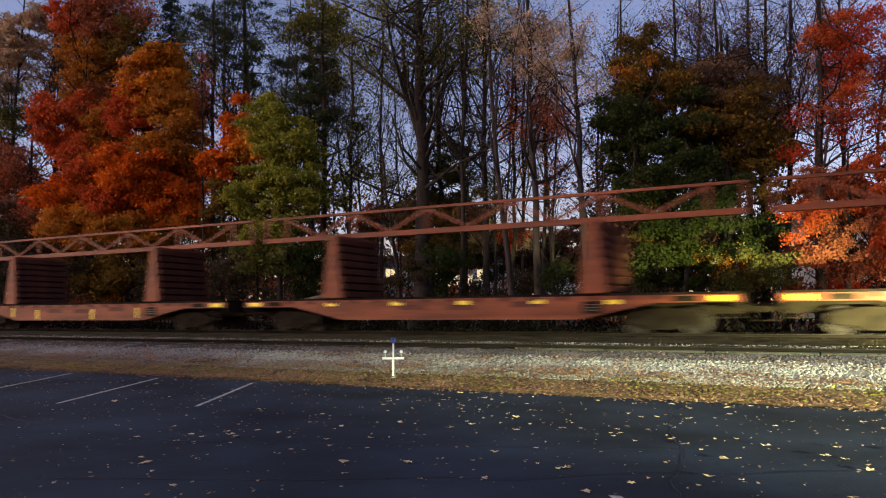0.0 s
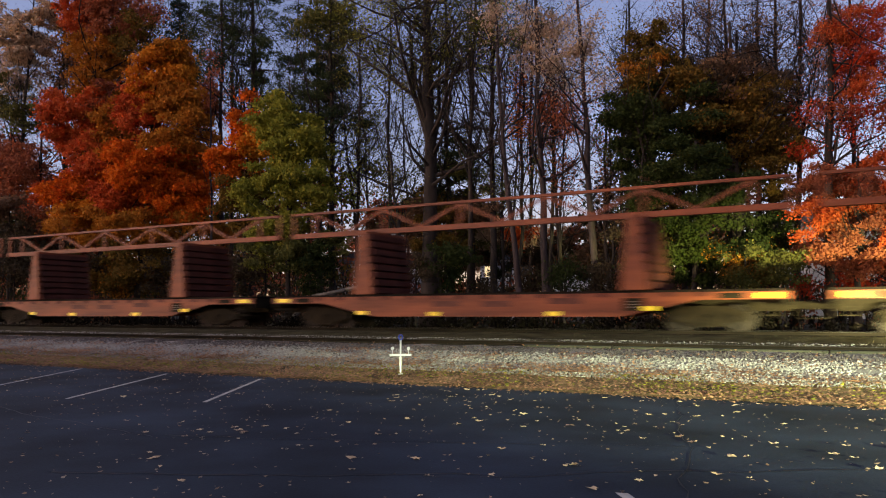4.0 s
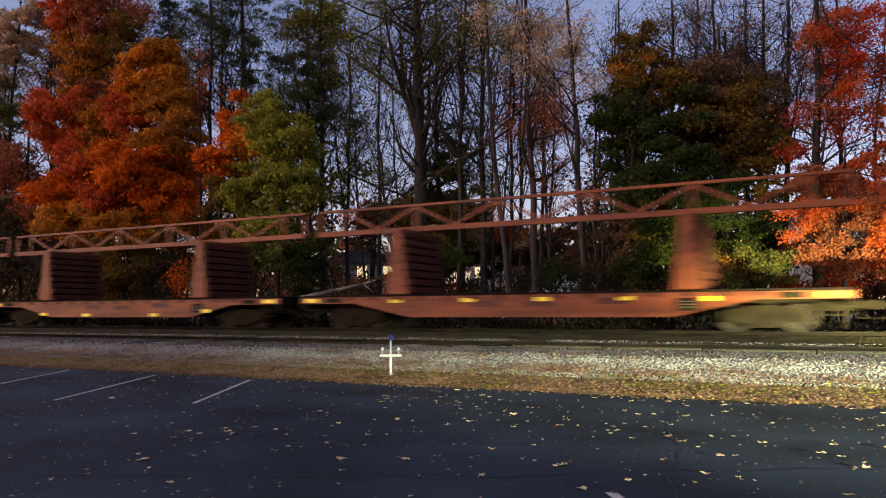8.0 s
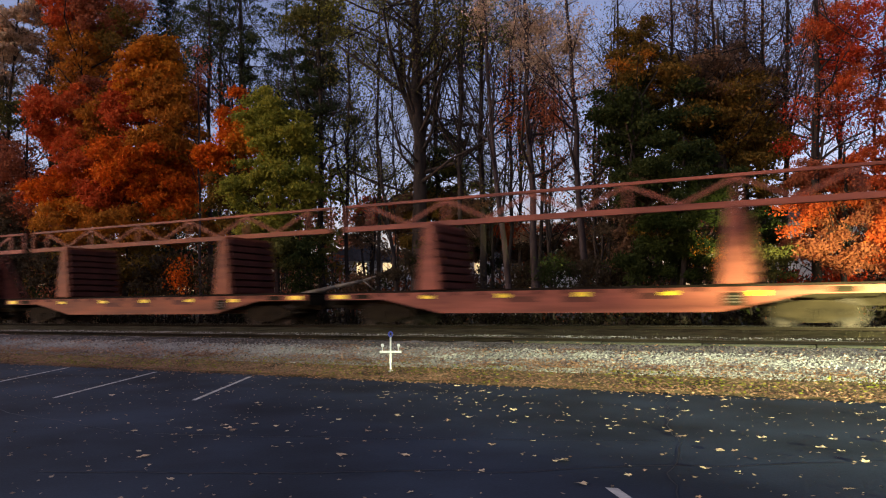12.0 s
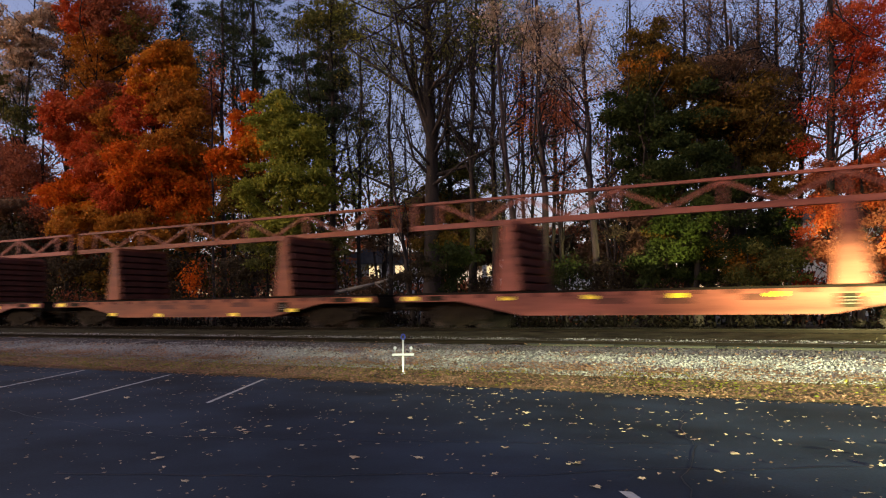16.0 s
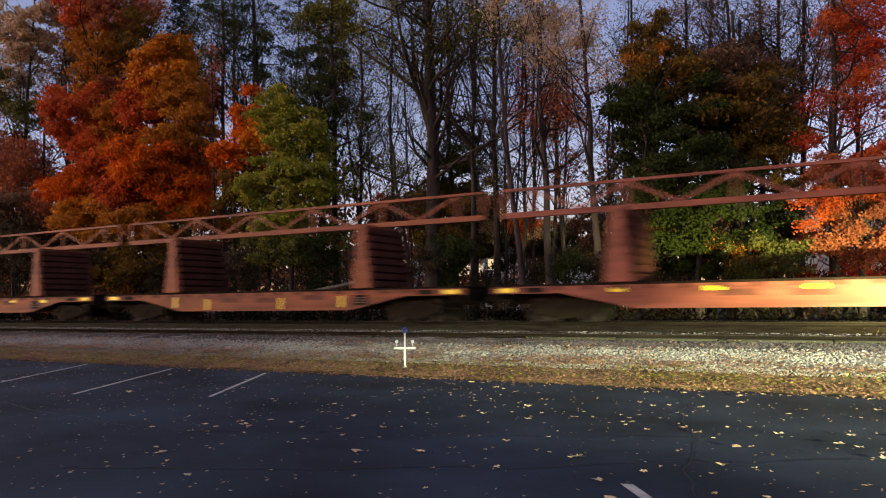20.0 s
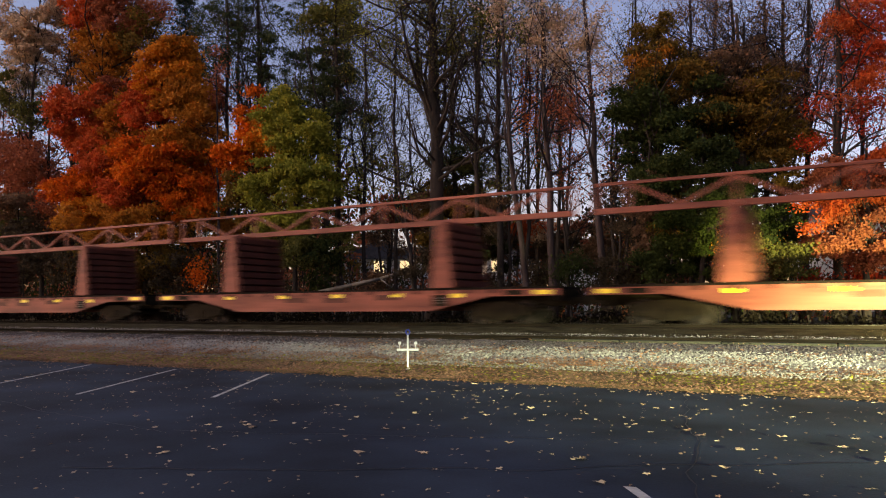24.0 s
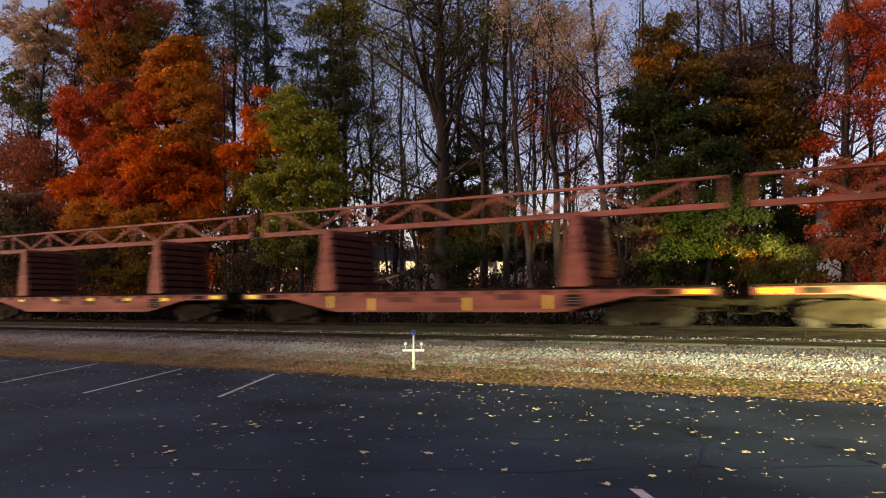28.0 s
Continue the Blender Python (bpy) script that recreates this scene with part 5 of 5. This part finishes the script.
part("band", Build().box(-0.024, 0.024, -0.0185, 0.0185, 0.18, 0.40).mesh("band", M_SIDING), post, label="grey metal sleeve")

# ---- fallen leaves on the asphalt ----
LEAF_FORMS = []
for k in range(5):
    r = random.Random(40 + k)
    b = Build()
    n = 10
    b.v.append((0, 0, 0.012))
    for i in range(n):
        a, d = 2 * math.pi * i / n, (0.062 if i % 2 == 0 else 0.030) * r.uniform(0.75, 1.25)
        b.v.append((d * math.cos(a), d * math.sin(a), r.uniform(0.004, 0.026)))
    b.f = [(0, 1 + i, 1 + (i + 1) % n) for i in range(n)]
    LEAF_FORMS.append(b.mesh("fallen_leaf", M_FALLEN))
r = random.Random(11)
for i in range(270):
    if i < 190:
        x, y = r.uniform(-7.5, 3.5), r.uniform(5.0, 13.8)
    else:
        x, y = r.uniform(-22, -6), r.uniform(5.2, 13.8)
    s = r.choice((0.5, 0.6, 0.7, 0.85, 1.15)) * r.uniform(0.85, 1.1)
    m = pose(x, y, 0.003, r.uniform(-6, 6), r.uniform(-6, 6), r.uniform(0, 360)) @ Matrix.Diagonal((s, s, s, 1))
    thing("fallen_leaf", "dry pale tan leaf lying on the asphalt", "leaf", "leaves on the asphalt", m=m, me=LEAF_FORMS[i % 5])


# ---- the train ----
CAR = 20.6  # from coupling to coupling


def wheelset_mesh():
    b = Build()
    b.tube((0, -0.8, 0), (0, 0.8, 0), 0.08, 0.08, 10)
    for s in (-1, 1):
        b.lathe([(0.10, s * 0.66), (0.40, s * 0.69), (0.445, s * 0.69), (0.445, s * 0.715), (0.42, s * 0.72), (0.415, s * 0.82), (0.37, s * 0.82), (0.34, s * 0.79), (0.14, s * 0.80), (0.12, s * 0.84)], 20)
        b.tube((0, s * 0.84, 0), (0, s * 1.12, 0), 0.075, 0.075, 8)
        for k in range(3):  # holes and forging marks that show the turning
            a = k * 2.094
            b.box(-0.03, 0.03, s * 0.80 - 0.02, s * 0.80 + 0.02, 0.18, 0.30, Matrix.Rotation(a, 4, "Y"))
    return b.mesh("wheelset", M_WHEEL)


def side_frame_mesh():
    b = Build()
    b.prism([(-1.22, 0.36), (-1.0, 0.28), (-0.72, 0.30), (-0.35, 0.13), (0.35, 0.13), (0.72, 0.30), (1.0, 0.28), (1.22, 0.36), (1.22, 0.58), (0.95, 0.68), (0.4, 0.80), (-0.4, 0.80), (-0.95, 0.68), (-1.22, 0.58)], -0.08, 0.08)
    for s in (-0.2, 0, 0.2):
        b.tube((s, -0.04, 0.2), (s, -0.04, 0.55), 0.075, 0.075, 8)
    for s in (-0.89, 0.89):
        b.lathe([(0.13, -0.12), (0.13, 0.05)], 10)
        k = len(b.v) - 20
        b.v[k:] = [(x + s, y, z + 0.42) for x, y, z in b.v[k:]]
    return b.mesh("side_frame", M_BLACK)


MESHES = dict(
    wheelset=wheelset_mesh(), side_frame=side_frame_mesh(),
    bolster=Build().box(-0.2, 0.2, -1.0, 1.0, 0.45, 0.72).mesh("bolster", M_BLACK, 0.02),
    mark=Build().box(-0.23, 0.23, -0.006, 0.006, -0.07, 0.07).mesh("reflector_strip", M_YELLOW),
    long_mark=Build().box(-0.31, 0.31, -0.006, 0.006, -0.075, 0.075).mesh("reflector_strip", M_YELLOW),
    tall_mark=Build().box(-0.055, 0.055, -0.006, 0.006, -0.23, 0.23).mesh("reflector_strip", M_YELLOW),
    square=Build().box(-0.32, 0.32, -0.005, 0.005, -0.2, 0.2).mesh("data_plate", M_BLACK),
    smudge=Build().box(-0.55, 0.55, -0.004, 0.004, -0.1, 0.1).mesh("lettering_bar", M_DARKMARK),
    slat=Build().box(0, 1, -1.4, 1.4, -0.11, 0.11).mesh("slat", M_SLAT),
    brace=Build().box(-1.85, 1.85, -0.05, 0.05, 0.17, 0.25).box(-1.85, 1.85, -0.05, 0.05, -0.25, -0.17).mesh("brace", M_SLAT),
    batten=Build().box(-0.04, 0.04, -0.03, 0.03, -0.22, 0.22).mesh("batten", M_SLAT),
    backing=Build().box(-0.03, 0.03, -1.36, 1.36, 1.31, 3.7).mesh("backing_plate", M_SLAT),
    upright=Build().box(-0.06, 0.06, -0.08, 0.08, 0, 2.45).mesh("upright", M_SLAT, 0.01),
    center_sill=Build().box(-9.7, 9.7, -0.32, 0.32, 0.62, 1.18).mesh("center_sill", M_BLACK, 0.02),
    deck=Build().box(-9.75, 9.75, -1.42, 1.42, 1.20, 1.30).mesh("deck", M_DECK, 0.012),
    brake=Build().tube((-0.5, 0, 0), (0.5, 0, 0), 0.2, 0.2, 12).mesh("brake_cylinder", M_BLACK),
    coupler=Build().box(-0.45, 0.28, -0.1, 0.1, 0.70, 0.92).box(0.2, 0.42, -0.2, 0.14, 0.66, 0.96).mesh("coupler", M_BLACK, 0.02),
    hose=Build().tube((0, 0, 0), (0.2, 0, -0.3), 0.03, 0.03, 6).tube((0.2, 0, -0.3), (0.42, 0, -0.32), 0.03, 0.03, 6).mesh("air_hose", M_BLACK),
    pocket=Build().box(-0.14, 0.14, -0.022, 0.022, -0.05, 0.07).mesh("stake_pocket", M_SLAT, 0.006),
    panel=Build().box(-0.38, 0.38, -0.006, 0.006, -0.085, 0.085).mesh("stencil_panel", M_BLACK),
    panel_bar=Build().box(-0.15, 0.15, -0.003, 0.003, -0.015, 0.015).mesh("writing_bar", M_STENCIL),
    step=Build().box(-0.22, -0.18, -0.03, 0.03, -0.5, 0).box(0.18, 0.22, -0.03, 0.03, -0.5, 0).box(-0.22, 0.22, -0.03, 0.03, -0.5, -0.46).box(-0.22, 0.22, -0.03, 0.03, -0.25, -0.21).mesh("step", M_BLACK),
)


def painted(paint):
    """The meshes that carry a car's paint."""
    belly = [(-9.75, 0.98), (-7.2, 0.98), (-4.75, 0.46), (4.75, 0.46), (7.2, 0.98), (9.75, 0.98), (9.75, 1.22), (-9.75, 1.22)]
    sill = Build().prism(belly, -0.03, 0.03).box(-4.75, 4.75, -0.075, 0.05, 0.455, 0.485)
    diag = math.hypot(1.75, 0.82)
    return dict(
        sill=sill.mesh("side_sill", paint),
        # end beam is black, not painted, to imitate the shaded gap between cars
        end=Build().box(-0.08, 0.08, -1.40, 1.40, 0.80, 1.19).mesh("end_beam", M_BLACK, 0.01),
        post=Build().prism([(-0.45, 1.31), (0.45, 1.31), (0.40, 1.95), (0.24, 3.0), (0.17, 3.74), (-0.17, 3.74), (-0.24, 3.0), (-0.40, 1.95)], -0.07, 0.07).mesh("post", paint, 0.012),
        cap=Build().box(-0.16, 0.16, -1.45, 1.45, 3.66, 3.81).mesh("cap_beam", paint, 0.012),
        low=Build().box(-9.95, 9.95, -0.1, 0.1, 3.80, 4.01).mesh("lower_chord", paint, 0.01),
        top=Build().box(-9.95, 9.95, -0.07, 0.07, 4.80, 4.91).mesh("upper_chord", paint, 0.01),
        diagonal=Build().box(-diag / 2, diag / 2, -0.05, 0.05, -0.045, 0.045).mesh("diagonal", paint),
        vertical=Build().box(-0.06, 0.06, -0.04, 0.04, 4.0, 4.81).mesh("vertical", paint),
        panel=Build().prism([(-2.4, 1.31), (2.4, 1.31), (0.5, 3.72), (-0.5, 3.72)], -0.03, 0.03).mesh("gusset_panel", paint, 0.01),
    )


PAINTED = [painted(p) for p in M_PAINT]


def flat_car(paint, marks, gusset=False):
    """A fish-bellied flat car with two slatted portals that carry a box truss over the deck."""
    P, M = PAINTED[paint], MESHES
    label = ("salmon-faded" if paint else "oxide-orange") + " fish-bellied rail flat car with slatted portals and an overhead truss"
    if gusset:
        label = "salmon-faded rail flat car with one broad trapezoid gusset under its truss"
    car = thing("flat_car", label, "rail car", "cars of the train")
    part("deck", M["deck"], car, label="weathered deck darkened for shade")
    part("center_sill", M["center_sill"], car, label="black centre sill")
    for s in (-1, 1):
        sill = part("side_sill", P["sill"], car, pose(0, s * 1.44, 0))
        rows = {"low": [(-5.3, 0.60), (-2.1, 0.56), (2.5, 0.56), (5.7, 0.72)], "high": [(-5.3, 1.06), (-2.3, 1.06), (0.5, 1.06), (3.3, 1.06), (5.9, 1.02)],
                "tall": [(-5.0, 0.86), (-3.0, 0.75), (1.2, 0.75), (4.3, 0.80)]}[marks]
        for x, z in rows:
            part("reflector_strip", M["tall_mark" if marks == "tall" else "mark"], sill, pose(x, s * 0.04, z), "yellow reflective strip")
        for x in (-9.2, 9.2):
            part("reflector_strip", M["long_mark"], sill, pose(x, s * 0.04, 1.10), "yellow reflective strip")
        for k in range(15):
            part("stake_pocket", M["pocket"], sill, pose(-7.35 + 1.05 * k, s * 0.05, 1.14))
        for x in (-8.15, 8.15):
            part("stencil_panel", M["panel"], sill, pose(x, s * 0.038, 1.10), "black stencil panel")
        part("data_plate", M["square"], sill, pose(5.2, s * 0.037, 0.85), "black data plate")
        for k in range(3):
            part("writing_bar", M["panel_bar"], car, pose(5.2, s * 1.486, 0.76 + 0.09 * k), "white bar of writing")
        for x, z in ((-1.6, 0.92), (0.4, 0.9), (2.9, 0.98)):
            part("lettering_bar", M["smudge"], sill, pose(x, s * 0.036, z), "dark worn lettering bar")
        part("end_beam", P["end"], car, pose(s * 9.66, 0, 0))
        part("coupler", M["coupler"], car, pose(s * 9.9, 0, 0, 0, 0, 0 if s > 0 else 180))
        part("air_hose", M["hose"], car, pose(s * 9.75, s * 0.35, 0.72, 0, 0, 0 if s > 0 else 180))
        for e in (-1, 1):
            part("step", M["step"], car, pose(e * 9.3, s * 1.42, 0.98))
        for x in (-5.25, 5.25):
            if gusset and x > 0:
                part("gusset_panel", P["panel"], car, pose(x, s * 1.43, 0), "broad trapezoid panel")
                for e in (-1, 1):
                    brace = part("brace", M["brace"], car, pose(x + e * 1.85, s * 1.3, 2.6, 0, e * 50, 0), "dark sloping lattice brace")
                    for k in range(9):
                        part("batten", M["batten"], brace, pose(-1.5 + 0.375 * k, 0, 0, 0, 35 if k % 2 else -35, 0))
            else:
                part("post", P["post"], car, pose(x, s * 1.43, 0))
    for i in range(10):
        up = -1 if i % 2 else 1
        part("diagonal", P["diagonal"], car, pose(-7.875 + 1.75 * i, 0, 4.405, 0, up * math.degrees(math.atan2(0.8, 1.75)), 0))
    for x in (-9.88, -8.75, -5.25, -1.75, 1.75, 5.25, 8.75, 9.88):
        part("vertical", P["vertical"], car, pose(x, 0, 0))
    part("lower_chord", P["low"], car)
    part("upper_chord", P["top"], car)
    for x in (-5.25, 5.25):
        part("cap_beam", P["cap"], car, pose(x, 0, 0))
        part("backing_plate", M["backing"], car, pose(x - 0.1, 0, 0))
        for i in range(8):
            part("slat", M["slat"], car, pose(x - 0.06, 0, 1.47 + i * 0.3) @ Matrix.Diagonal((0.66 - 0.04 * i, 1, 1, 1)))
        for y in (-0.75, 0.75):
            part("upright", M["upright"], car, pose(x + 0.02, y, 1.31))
    part("brake_cylinder", M["brake"], car, pose(-1.5, -0.75, 0.72))
    for s in (-1, 1):
        truck = part("truck", M["bolster"], car, pose(s * 7.35, 0, 0))
        for e in (-1, 1):
            part("side_frame", M["side_frame"], truck, pose(0, e * 1.0, 0))
            part("wheelset", M["wheelset"], truck, pose(e * 0.89, 0, 0.42))
    return car


VIEW_SHIFTS = [(0, -0.13), (0.5, 0.02), (1, 0.34), (2, -0.25), (3, -0.06), (4.5, 0.0), (6, 0.2), (7, -0.19), (8, 0.51), (9, -0.24), (10, -0.29), (11, -0.13), (12, -0.12), (12.5, 0.25),
         (13.5, 0.0), (14.5, -0.06), (15, 0.33), (16, -0.11), (17, -0.09), (18, 0.27), (19, -0.33), (20, 0.35), (21, -0.17), (22.5, 0.0), (24, -0.37), (25, 0.21), (26, -0.14), (27, 0.5), (28, -0.48)]


def run(t):
    """How far the train has come: a slow gain in speed, plus shifts fitted to the camera's view."""
    return -22.23005 + 15.64849 * t + 0.01107 * t ** 2 + 0.0002972 * t ** 3 - 0.0000019 * t ** 4 + float(np.interp(t, [a for a, _ in VIEW_SHIFTS], [b for _, b in VIEW_SHIFTS]))


FORMS = {}
CARS = []
LOW, TALL, SALMON = (3, 4, 7, 13), (1, 16, 22), (9, 11, 12, 14, 15, 18, 19, 20, 21, 22, 23, 24)
for j in range(-1, 25):
    key = (1 if j in SALMON else 0, "tall" if j in TALL else "low" if j in LOW else "high", j == 11)
    place = pose(run(0) - CAR * j + CAR / 2, TRACK_Y, RAIL)
    if key in FORMS:
        CARS.append((j, copy_thing(FORMS[key], place)))
    else:
        FORMS[key] = flat_car(*key)
        FORMS[key].matrix_basis = place
        CARS.append((j, FORMS[key]))


def motions():
    times = [a for a, _ in VIEW_SHIFTS]
    turning = {}
    for j, car in CARS:
        walk(car, [(t, pose(run(t) - CAR * j + CAR / 2, TRACK_Y, RAIL)) for t in times])
        for truck in car.children:
            if not truck.name.startswith("truck"):
                continue
            for w in truck.children:
                if not w.name.startswith("wheelset"):
                    continue
                side = w.location.x > 0
                if side not in turning:
                    x = w.location.x
                    walk(w, [(k / 30, pose(x, 0, 0.42) @ Matrix.Rotation((run(k / 30) - run(0)) / 0.415, 4, "Y")) for k in range(841)])
                    turning[side] = w.animation_data
                else:
                    w.rotation_mode = "QUATERNION"
                    keys = w.animation_data_create()
                    keys.action, keys.action_slot = turning[side].action, turning[side].action_slot


motions()
